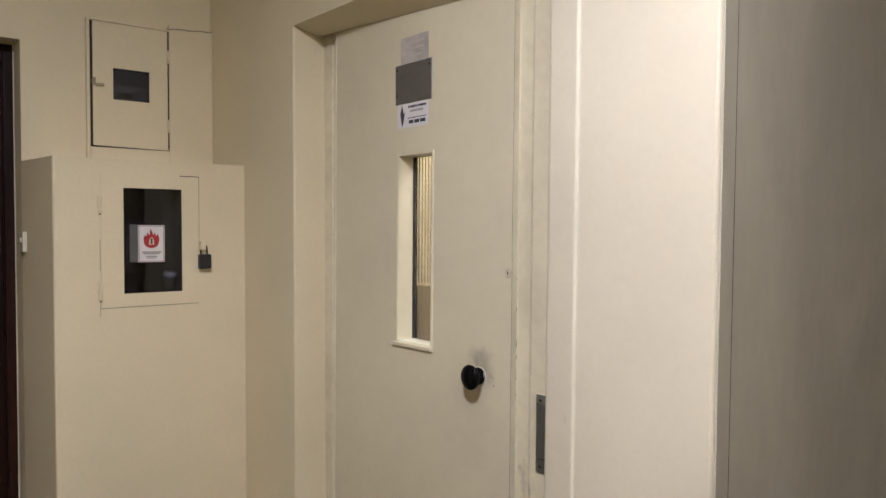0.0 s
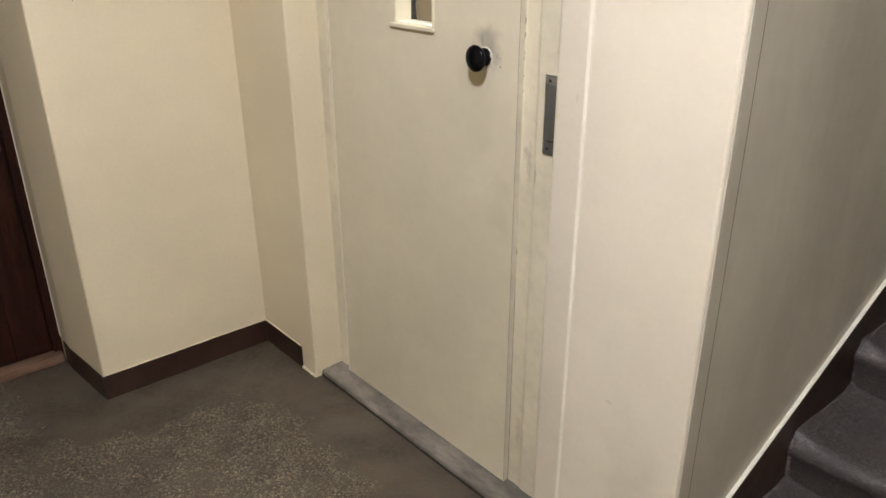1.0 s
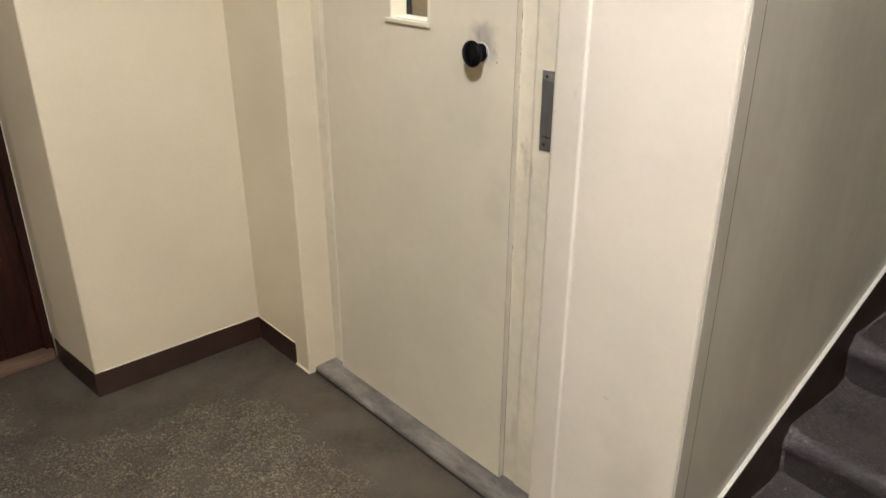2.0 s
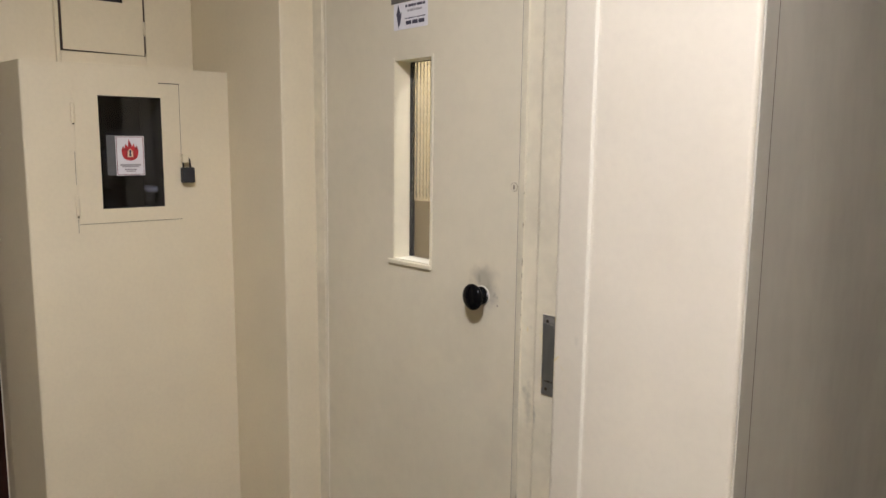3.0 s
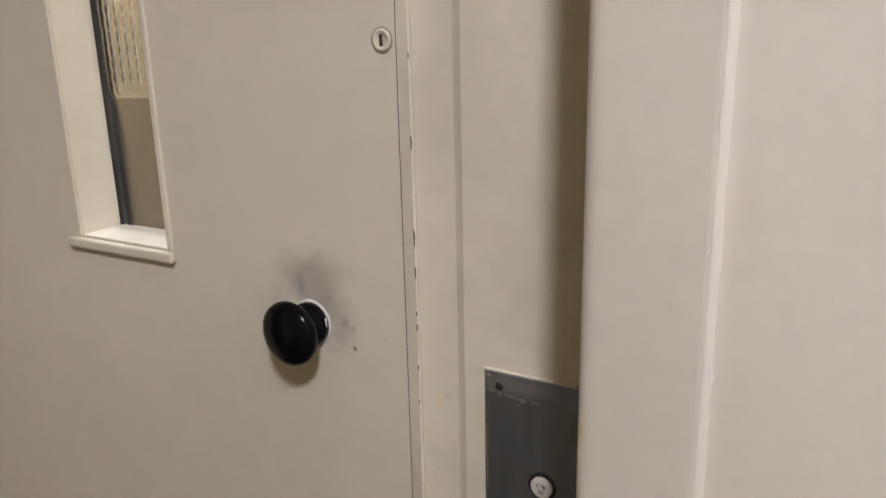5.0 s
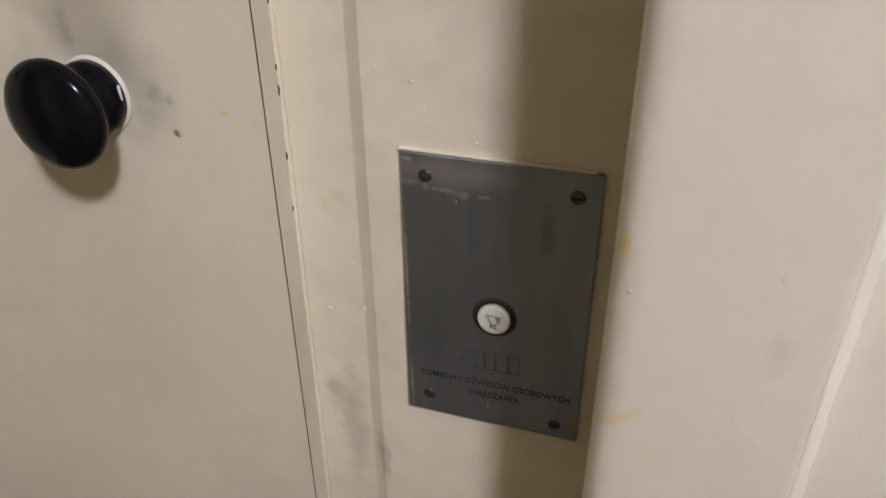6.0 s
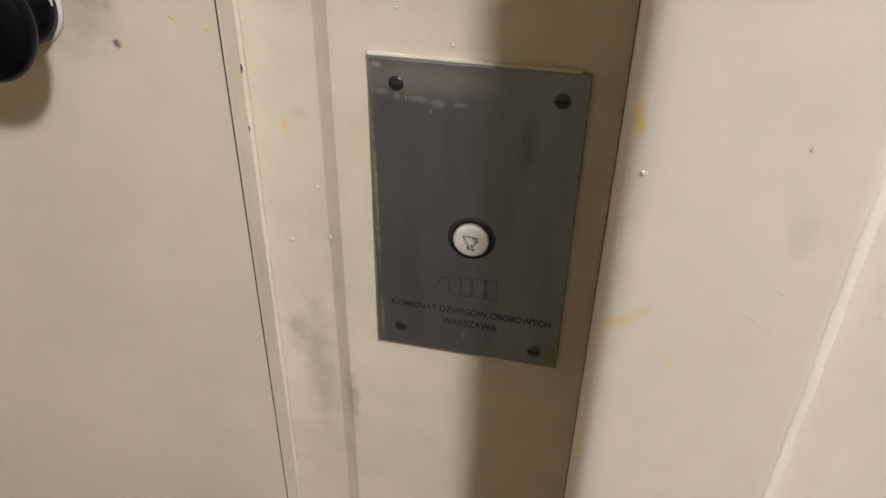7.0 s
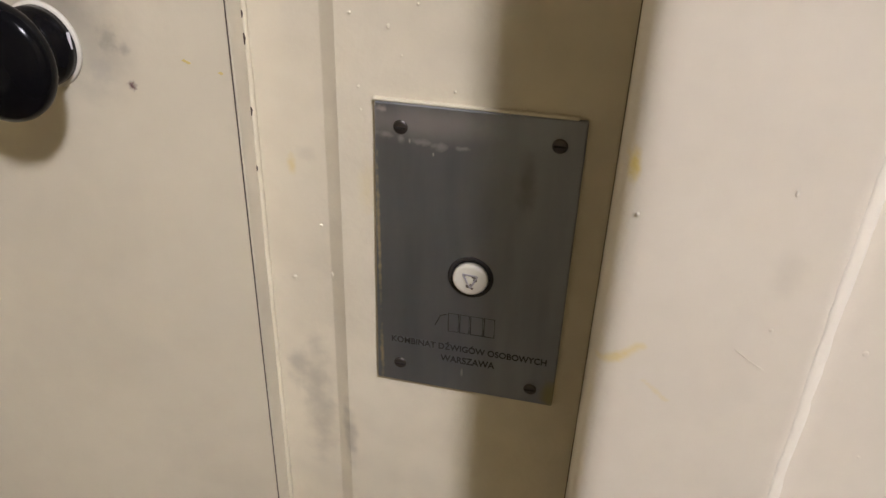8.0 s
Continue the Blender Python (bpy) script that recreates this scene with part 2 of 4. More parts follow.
M_SMOKE = glass("smoky_glass", (0.25, 0.25, 0.28), 0.03)
M_RIBGLASS = glass("ribbed_glass", (0.84, 0.81, 0.74), 0.11)
M_ZINC = material("dull_zinc", (0.46, 0.46, 0.48), 0.5, metal=0.2, spread=0.1)
# Tan of dusty cracks, used also for the shade in gaps.
M_DUST_SHADE = material("tan_dust_and_gap_shade", (0.34, 0.29, 0.20), 0.7, spread=0.1)
DIRT = (0.16, 0.145, 0.12)
stain_or_sheen(M_DOOR, (0.724, 0.088, 1.176), (0.052, 0.05, 0.038), DIRT, 0.50, 24)
stain_or_sheen(M_DOOR, (0.752, 0.088, 1.146), (0.026, 0.05, 0.036), DIRT, 0.36, 30)
stain_or_sheen(M_DOOR, (0.712, 0.088, 1.176), (0.006, 0.05, 0.014), DIRT, 0.35, 160)
stain_or_sheen(M_DOOR, (0.7600, 0.088, 1.147), (0.0065, 0.05, 0.010), (0.14, 0.12, 0.10), 0.35, 200)
stain_or_sheen(M_DOOR, (0.7690, 0.088, 1.143), (0.004, 0.05, 0.004), (0.14, 0.12, 0.10), 0.35, 200)
stain_or_sheen(M_DOOR, (0.7690, 0.088, 1.1245), (0.0030, 0.05, 0.0028), (0.10, 0.025, 0.030), 0.95, 520)
stain_or_sheen(M_DOOR, (0.753, 0.088, 1.131), (0.009, 0.05, 0.008), (0.30, 0.29, 0.27), 0.2, 160)
stain_or_sheen(M_DOOR, (0.700, 0.088, 1.02), (0.09, 0.05, 0.16), DIRT, 0.08, 18)
stain_or_sheen(M_DOOR, (0.775, 0.088, 0.80), (0.05, 0.05, 0.12), DIRT, 0.10, 25)
stain_or_sheen(M_FRAME, (0.846, 0.105, 0.925), (0.012, 0.05, 0.055), DIRT, 0.36, 70)
stain_or_sheen(M_FRAME, (0.867, 0.105, 0.900), (0.006, 0.05, 0.032), DIRT, 0.42, 90)
stain_or_sheen(M_FRAME, (0.834, 0.105, 0.945), (0.008, 0.05, 0.018), DIRT, 0.35, 90)
stain_or_sheen(M_FRAME, (0.850, 0.105, 1.09), (0.006, 0.05, 0.006), DIRT, 0.12, 120)
stain_or_sheen(M_FRAME, (0.840, 0.105, 0.20), (0.014, 0.05, 0.09), DIRT, 0.22, 40)
# Plate reflection painted in: pale upper band, bright specks along its foot.
stain_or_sheen(M_STEEL, (0.908, 0.10, 1.1160), (0.052, 0.05, 0.0125), (0.58, 0.58, 0.62), 0.75, 24)
for x, z, w, h2 in ((0.8960, 1.1085, 0.0050, 0.0022), (0.9040, 1.1068, 0.0022, 0.0030), (0.9150, 1.1062, 0.0075, 0.0020), (0.9235, 1.1048, 0.0050, 0.0026), (0.9350, 1.1052, 0.0045, 0.0016)):
    stain_or_sheen(M_STEEL, (x, 0.10, z), (w, 0.05, h2), (0.66, 0.66, 0.70), 0.7, 300)
stain_or_sheen(M_STEEL, (0.8945, 0.10, 1.1215), (0.0030, 0.05, 0.0024), (0.84, 0.82, 0.82), 0.9, 420)
stain_or_sheen(M_STEEL, (0.9085, 0.10, 1.1062), (0.0008, 0.05, 0.0018), (0.9, 0.9, 0.9), 0.9, 150)
stain_or_sheen(M_STEEL, (0.9205, 0.10, 1.1005), (0.0006, 0.05, 0.0012), (0.9, 0.9, 0.9), 0.9, 150)
stain_or_sheen(M_STEEL, (0.9385, 0.10, 0.9695), (0.0008, 0.05, 0.0040), (0.75, 0.75, 0.75), 0.6, 150)
stain_or_sheen(M_STEEL, (0.9895, 0.10, 0.962), (0.008, 0.05, 0.022), (0.30, 0.27, 0.10), 0.7, 60)
stain_or_sheen(M_STEEL, (0.967, 0.10, 1.090), (0.006, 0.05, 0.022), (0.16, 0.15, 0.13), 0.45, 90)
M_BLACK.node_tree.nodes["Principled BSDF"].inputs["Specular IOR Level"].default_value = 0.11
M_WOOD.node_tree.nodes["Principled BSDF"].inputs["Specular IOR Level"].default_value = 0.15
stain_or_sheen(M_STEEL, (0.8915, 0.10, 1.05), (0.0012, 0.05, 0.05), (0.75, 0.66, 0.45), 0.8, 260)
stain_or_sheen(M_STEEL, (0.8915, 0.10, 0.975), (0.0014, 0.05, 0.02), (0.75, 0.66, 0.45), 0.8, 260)
# Wall cream made paler and pinker for the mixed light on the pier.
M_PIER = material("pier_cream_paled_for_light", (0.725, 0.664, 0.538), 0.45, spread=0.025, scale=3, fine=70, bump=0.14, grit=0.06)
YEL = (0.70, 0.55, 0.17)
stain_or_sheen(M_PIER, (1.066, 0.0, 1.118), (0.006, 0.05, 0.010), DIRT, 0.12, 90)
stain_or_sheen(M_PIER, (1.0130, 0.0, 1.1505), (0.0028, 0.05, 0.0072), YEL, 0.95, 200)
for k in range(7):
    stain_or_sheen(M_PIER, (1.0125 + 0.0020 * k, 0.0, 1.0718 + 0.0016 * k), (0.0034, 0.05, 0.0021), YEL, 0.50, 160)
for k in range(7):
    stain_or_sheen(M_PIER, (1.0280 + 0.0015 * k, 0.0, 1.0665 - 0.0012 * k), (0.0020, 0.05, 0.0012), YEL, 0.30, 160)
stain_or_sheen(M_PIER, (1.25, 0.0, 0.35), (0.10, 0.05, 0.20), DIRT, 0.12, 14)
stain_or_sheen(M_PIER, (1.19, 0.0, 0.52), (0.012, 0.05, 0.005), DIRT, 0.2, 60)
stain_or_sheen(M_FRAME, (0.8415, 0.10, 1.082), (0.003, 0.05, 0.008), YEL, 0.5, 200)
stain_or_sheen(M_FRAME, (0.885, 0.10, 1.075), (0.006, 0.05, 0.020), YEL, 0.22, 120)
M_BULB = bpy.data.materials.new("opal_lamp_glass")
M_BULB.use_nodes = True
M_BULB.node_tree.nodes["Principled BSDF"].inputs["Emission Color"].default_value = (1, 0.87, 0.68, 1)
M_BULB.node_tree.nodes["Principled BSDF"].inputs["Emission Strength"].default_value = 3.0


# ---------------------------------------------------------------- mesh helpers
def add_box(bm, a, b):
    """A box between two corners."""
    lo, hi = Vector([min(p) for p in zip(a, b)]), Vector([max(p) for p in zip(a, b)])
    c = (lo + hi) / 2
    r = bmesh.ops.create_cube(bm, size=1.0, matrix=Matrix.Translation(c) @ Matrix.Diagonal((*(hi - lo), 1)))
    return r["verts"]


def bevel_all(bm, w, seg=2):
    bmesh.ops.bevel(bm, geom=bm.edges[:], offset=w, segments=seg, affect="EDGES", profile=0.6)


def box_bm(a, b, bevel=0.0, seg=2):
    bm = bmesh.new()
    add_box(bm, a, b)
    if bevel:
        bevel_all(bm, bevel, seg)
    return bm


def prism_bm(outline, lo, hi, axis="z"):
    """A solid from an outline in the plane across the axis."""
    bm = bmesh.new()

    def at(p, h):
        return {"z": (p[0], p[1], h), "y": (p[0], h, p[1]), "x": (h, p[0], p[1])}[axis]
    low = [bm.verts.new(at(p, lo)) for p in outline]
    high = [bm.verts.new(at(p, hi)) for p in outline]
    n = len(outline)
    bm.faces.new(low)
    bm.faces.new(high)
    for i in range(n):
        bm.faces.new((low[i], low[(i + 1) % n], high[(i + 1) % n], high[i]))
    bmesh.ops.recalc_face_normals(bm, faces=bm.faces[:])
    return bm


def lathe_bm(profile, origin, direction, steps=40):
    """A turned solid: (radius, height) pairs round a line."""
    bm = bmesh.new()
    turn = Vector(direction).to_track_quat("Z", "Y").to_matrix().to_4x4()
    m = Matrix.Translation(origin) @ turn
    rings = []
    for r, h in profile:
        if r < 1e-6:
            rings.append([bm.verts.new(m @ Vector((0, 0, h)))])
        else:
            rings.append([bm.verts.new(m @ Vector((r * math.cos(2 * math.pi * i / steps), r * math.sin(2 * math.pi * i / steps), h))) for i in range(steps)])
    for a, b in zip(rings, rings[1:]):
        for i in range(steps):
            j = (i + 1) % steps
            if len(a) == 1 and len(b) > 1:
                bm.faces.new((a[0], b[i], b[j]))
            elif len(b) == 1 and len(a) > 1:
                bm.faces.new((a[i], a[j], b[0]))
            elif len(a) > 1:
                bm.faces.new((a[i], a[j], b[j], b[i]))
    if len(rings[0]) > 1:
        bm.faces.new(rings[0][::-1])
    if len(rings[-1]) > 1:
        bm.faces.new(rings[-1])
    bmesh.ops.recalc_face_normals(bm, faces=bm.faces[:])
    return bm


def tube_bm(points, radius, steps=10):
    """A round bar along a line of points."""
    bm = bmesh.new()
    pts = [Vector(p) for p in points]
    rings = []
    for i, p in enumerate(pts):
        d = (pts[min(i + 1, len(pts) - 1)] - pts[max(i - 1, 0)]).normalized()
        q = d.to_track_quat("Z", "Y")
        rings.append([bm.verts.new(p + q @ Vector((radius * math.cos(2 * math.pi * k / steps), radius * math.sin(2 * math.pi * k / steps), 0))) for k in range(steps)])
    for a, b in zip(rings, rings[1:]):
        for k in range(steps):
            bm.faces.new((a[k], a[(k + 1) % steps], b[(k + 1) % steps], b[k]))
    bm.faces.new(rings[0][::-1])
    bm.faces.new(rings[-1])
    bmesh.ops.recalc_face_normals(bm, faces=bm.faces[:])
    return bm


def mesh_of(name, bm, mat, smooth=False):
    me = bpy.data.meshes.new(name)
    bm.to_mesh(me)
    bm.free()
    me.materials.append(mat)
    if smooth:
        me.shade_smooth()
    return me


def soften(ob, degrees=40):
    """Round shading over small angles, hard corners kept."""
    ob.data.shade_smooth()
    ob.data.set_sharp_from_angle(angle=radians(degrees))
    return ob


def thing(name, label="", category="", bm=None, mat=None, kind="", group="", smooth=False):
    ob = new(name, mesh_of(name, bm, mat, smooth) if bm else None)
    return tagged(ob, label, category, group, kind)


def part(name, bm, mat, parent, label="", smooth=False):
    ob = new(name, mesh_of(name, bm, mat, smooth))
    ob.parent = parent
    return tagged(ob, label)


def structure(name, bm, mat, label, category, smooth=False):
    return thing(name, label, category, bm, mat, "structure", smooth=smooth)


# ---------------------------------------------------------------- the landing
H = 3.02            # ceiling
HEAD = 2.08         # head of the lift opening
LEAN = 0.014        # the shaft corner is not plumb
X_R = 1.3735        # corner of the lift shaft towards the stairs
X_L = 1.008         # niche edge beside the call plate
Y_F = 0.104         # lift frame face inside the niche
BOX_X, BOX_Y, BOX_Z = -0.335, -0.578, 1.69
WALL_X = -0.60      # upper wall behind the meter cupboard
W_BACK = -3.4

def border_distance(x, y):
    """How far a place on the floor lies outside the smooth cement border along the walls."""
    if x > 0.02:
        return -y - 0.16
    if y > -0.6:
        side = max(x + 0.335, 0.0) - 0.24
    elif x < -0.335:
        side = max(-0.6 - y, 0.0) - 0.2
    else:
        side = math.hypot(x + 0.335, y + 0.6) - 0.2
    return min(-y - 0.24, side)


def floor_bm():
    bm = bmesh.new()
    away = bm.verts.layers.float.new("from_border")
    add_box(bm, (-2.2, W_BACK, -0.2), (3.0, 0.34, -0.005))
    xs = [-2.2] + [-0.9 + 0.025 * i for i in range(93)] + [3.0]
    ys = [W_BACK] + [-1.3 + 0.025 * j for j in range(66)] + [0.34]
    grid = [[bm.verts.new((x, y, 0)) for y in ys] for x in xs]
    for i in range(len(xs) - 1):
        for j in range(len(ys) - 1):
            bm.faces.new((grid[i][j], grid[i + 1][j], grid[i + 1][j + 1], grid[i][j + 1]))
    for v in bm.verts:
        v[away] = border_distance(v.co.x, v.co.y)
    return bm


floor = structure("floor", floor_bm(), M_FLOOR, "worn grey-brown speckled terrazzo floor with dark cement border", "floor")
structure("ceiling", box_bm((-2.2, W_BACK - 0.15, H), (3.15, 4.6, H + 0.15)), M_CEIL, "plain off-white painted landing ceiling", "ceiling")



def worn_edge(bm, near, amount, cuts=70):
    """Cuts the upright edges and lets a plaster corner run a little unevenly."""
    bmesh.ops.subdivide_edges(bm, edges=[e for e in bm.edges if abs(e.verts[0].co.z - e.verts[1].co.z) > 1], cuts=cuts, use_grid_fill=True)
    for v in bm.verts:
        if near(v.co):
            w = noise.noise((v.co.z * 7, 3.1, 0)) + 0.7 * noise.noise((v.co.z * 24, 1.7, 5))
            v.co.x += amount * w
            v.co.y -= 0.4 * amount * w
    return bm


wall = structure("wall_lift", worn_edge(prism_bm([(-0.6, 0.34), (-0.6, 0.0), (-0.006, 0.0), (-0.002, 0.001), (0.0, 0.006), (0.0, 0.34)], 0.0, HEAD), lambda c: c.x > -0.01 and c.y < 0.007, 0.0009), M_WALL,
                 "cream painted plaster wall round the lift door", "wall")
pier = prism_bm([(X_L, 0.34), (X_L, 0.010), (X_L + 0.001, 0.004), (X_L + 0.003, 0.0), (X_L + 0.007, -0.0025), (X_L + 0.012, -0.0035), (1.068, -0.0040), (1.0785, -0.0050), (1.0805, -0.0050), (1.0822, -0.0045), (1.0838, -0.0034),
                 (1.0856, -0.0018), (1.0885, -0.0005), (1.093, 0.0), (X_R - 0.008, 0.0), (X_R - 0.003, 0.0015), (X_R - 0.001, 0.004), (X_R, 0.008), (X_R, 0.34)], 0.0, HEAD)
worn_edge(pier, lambda c: c.x > X_R - 0.01 and c.y < 0.009, 0.0013)
for v in pier.verts:
    v.co.x += LEAN * (v.co.z - 1.1) * min(1.0, max(0.0, (v.co.x - 0.6) / 0.2))
soften(part("right_pier", pier, M_PIER, wall), 50)


def ragged_bar(outline, z0, z1, step, wobble, lean=0.0):
    """An upright bar with hand-painted, uneven edges."""
    bm = bmesh.new()
    rings, n = [], int((z1 - z0) / step)
    for k in range(n + 1):
        z = z0 + (z1 - z0) * k / n
        ring = []
        for i, (x, y) in enumerate(outline):
            w = wobble * (noise.noise((z * 60, i * 7.3, 1)) + 0.7 * noise.noise((z * 210, i * 3.1, 4)))
            ring.append(bm.verts.new((x + w + lean * (z - 1.1), y + (0.5 * w if 0 < i < len(outline) - 1 else 0), z)))
        rings.append(ring)
    m = len(outline)
    for a, c in zip(rings, rings[1:]):
        for i in range(m):
            bm.faces.new((a[i], a[(i + 1) % m], c[(i + 1) % m], c[i]))
    bm.faces.new(rings[0][::-1])
    bm.faces.new(rings[-1])
    bmesh.ops.recalc_face_normals(bm, faces=bm.faces[:])
    return bm


# Whiter strip paints in the bright line on the ridge's lit face.
bead = ragged_bar([(1.0808, -0.0042), (1.0818, -0.0049), (1.0830, -0.0046), (1.0842, -0.0038), (1.0856, -0.0025), (1.0868, -0.0013), (1.0876, 0.0004)], 0.0, HEAD, 0.004, 0.0009, LEAN)
part("edge_bead", bead, M_BEAD, wall, "ridge along the pier edge, highlight put into whiter paint", True)
part("lintel", prism_bm([(-0.6, HEAD), (X_R + LEAN * 0.98, HEAD), (X_R + LEAN * 1.5, H), (-0.6, H)], 0.0, 0.34, "y"), M_WALL, wall)
bm = prism_bm([(0.001, HEAD), (0.0865, HEAD), (0.0865, HEAD - 0.018), (0.070, HEAD - 0.015), (0.050, HEAD - 0.011), (0.030, HEAD - 0.0065), (0.012, HEAD - 0.002)], 0.0005, X_L + 0.0125, "x")
bmesh.ops.subdivide_edges(bm, edges=[e for e in bm.edges if abs(e.verts[0].co.x - e.verts[1].co.x) > 0.5], cuts=24, use_grid_fill=True)
for v in bm.verts:
    if v.co.z < HEAD - 0.001:
        v.co.z -= 0.060 * (v.co.x / X_L) * v.co.y / 0.0865 + 0.0006 * noise.noise((v.co.x * 12, v.co.y * 30, 3))
soften(part("soffit_plaster", bm, M_WALL, wall), 50)
part("soffit_corner", box_bm((0.8365, 0.0868, 2.010), (X_L + 0.012, 0.1100, HEAD - 0.001)), M_WALL, wall)



def leaning(bm):
    for v in bm.verts:
        v.co.x += LEAN * (v.co.z - 1.1)
    return bm


# The shaft's stair side wears the greyed cream that stands for dim light.
structure("wall_stair_side", leaning(box_bm((X_R - 0.12, 0.34, 0.0), (X_R + 0.003, 4.5, H))), M_WALL_DIM, "shaft wall beside the stairs, cream greyed for dim light", "wall")
structure("corner_strip", leaning(box_bm((X_R, 0.006, 0.0), (X_R + 0.004, 0.045, H), 0.0012, 1)), M_WALL_DIM, "plaster strip at the shaft corner, cream greyed for dim light", "wall")
structure("corner_groove", leaning(box_bm((X_R + 0.0002, 0.0452, 0.0), (X_R + 0.0032, 0.0472, H))), M_SEAM, "dark groove beside the corner strip", "groove")
structure("corner_return", leaning(box_bm((X_R, 0.0474, 0.0), (X_R + 0.003, 0.34, H))), M_WALL_DIM, "plaster return of the shaft wall, cream greyed for dim light", "wall")

# wall with the meter cupboard and the flat's door
DOOR_A, DOOR_B, DOOR_H = -0.604, -1.52, 2.06
wl = structure("wall_flat", box_bm((-0.85, DOOR_A, 0.0), (WALL_X, 0.34, H)), M_WALL, "cream painted plaster wall above the hydrant box", "wall")
part("wall_over_door", box_bm((-0.85, DOOR_B, DOOR_H), (WALL_X, DOOR_A, H)), M_WALL, wl)
part("wall_beyond_door", box_bm((-0.85, W_BACK, 0.0), (WALL_X, DOOR_B, H)), M_WALL, wl)
HY0, HY1, HZ0, HZ1 = -0.400, -0.196, 1.275, 1.618     # hole for the hydrant
casing = structure("hydrant_casing", prism_bm([(WALL_X - 0.002, DOOR_A - 0.0008), (BOX_X - 0.006, BOX_Y), (BOX_X - 0.002, BOX_Y + 0.002), (BOX_X, BOX_Y + 0.006), (BOX_X, HY0), (WALL_X, HY0)], 0.0, BOX_Z), M_WALL,
                   "cream plastered masonry casing of the hydrant", "wall")
part("casing_right", box_bm((WALL_X, HY1, 0.0), (BOX_X, 0.0, BOX_Z)), M_WALL, casing)
part("casing_below", box_bm((WALL_X, HY0, 0.0), (BOX_X, HY1, HZ0)), M_WALL, casing)
part("casing_above", box_bm((WALL_X, HY0, HZ1), (BOX_X, HY1, BOX_Z)), M_WALL, casing)

# unseen walls that close the landing and the stairs; cream chosen for warm bounce
structure("wall_back", box_bm((-2.2, W_BACK - 0.15, 0.0), (3.15, W_BACK, H)), M_UNSEEN_WALL, "unseen back wall of the landing, toned for bounce light", "wall")
structure("wall_stair_outer", box_bm((3.0, W_BACK, -0.2), (3.15, 4.5, H)), M_UNSEEN_WALL, "unseen outer stairwell wall, toned for bounce light", "wall")
structure("wall_stair_end", box_bm((X_R, 4.5, 0.0), (3.15, 4.65, H)), M_UNSEEN_WALL, "unseen end wall of the stairs, toned for bounce light", "wall")

# stairs up beside the shaft
RUN, RISE, Y0, Z0 = 0.280, 0.139, 0.176, 0.168
def step_bm(y, z, low):
    """One step: leaning riser, round worn nosing, hollow at the back, uneven along its length."""
    outline = [(y + 0.030, low), (y + 0.022, low + 0.012), (y + 0.014, low + 0.035), (y + 0.006, z - 0.050)]
    outline += [(y + 0.034 - 0.034 * math.cos(a), z - 0.034 + 0.034 * math.sin(a)) for a in (-0.35, 0.0, 0.3, 0.6, 0.9, 1.2, 1.57)]
    outline += [(y + 0.10, z - 0.003), (y + 0.19, z - 0.003), (y + RUN - 0.02, z), (y + RUN + 0.012, z + 0.010), (y + RUN + 0.03, z + 0.012), (y + RUN + 0.03, low)]
    xs = [X_R - 0.03, X_R + 0.004] + [X_R + 0.004 + 0.018 * k for k in range(1, 22)] + [X_R + 0.6, 2.55]
    bm = bmesh.new()
    rings = []
    for x in xs:
        ring = []
        for k, (py, pz) in enumerate(outline):
            w = 0.0 if k in (0, len(outline) - 1) else 0.006 * noise.noise((x * 11, py * 9, pz * 9)) + 0.003 * noise.noise((x * 34, py * 30, pz * 30))
            foot = 0.014 * math.exp(-max(0.0, x - X_R - 0.004) / 0.03) if 8 < k < len(outline) - 1 else 0.0
            ring.append(bm.verts.new((x, py - 0.7 * w, pz + w + foot)))
        rings.append(ring)
    n = len(outline)
    for r0, r1 in zip(rings, rings[1:]):
        for k in range(n):
            bm.faces.new((r0[k], r0[(k + 1) % n], r1[(k + 1) % n], r1[k]))
    bm.faces.new(rings[0][::-1])
    bm.faces.new(rings[-1])
    bmesh.ops.recalc_face_normals(bm, faces=bm.faces[:])
    return bm


for i in range(11):
    y, z = Y0 + i * RUN, Z0 + i * RISE
    bm = step_bm(y, z, z - RISE if i else 0.0)
    if i == 0:
        stairs = soften(structure("stairs", bm, M_STEP, "worn grey terrazzo stairs going up", "stairs"), 60)
    else:
        soften(part("step", bm, M_STEP, stairs), 60)
M_FILLET = material("pale_cement", (0.115, 0.097, 0.093), 0.7, spread=0.3, scale=30, fine=120, bump=0.4, bump_size=0.004)
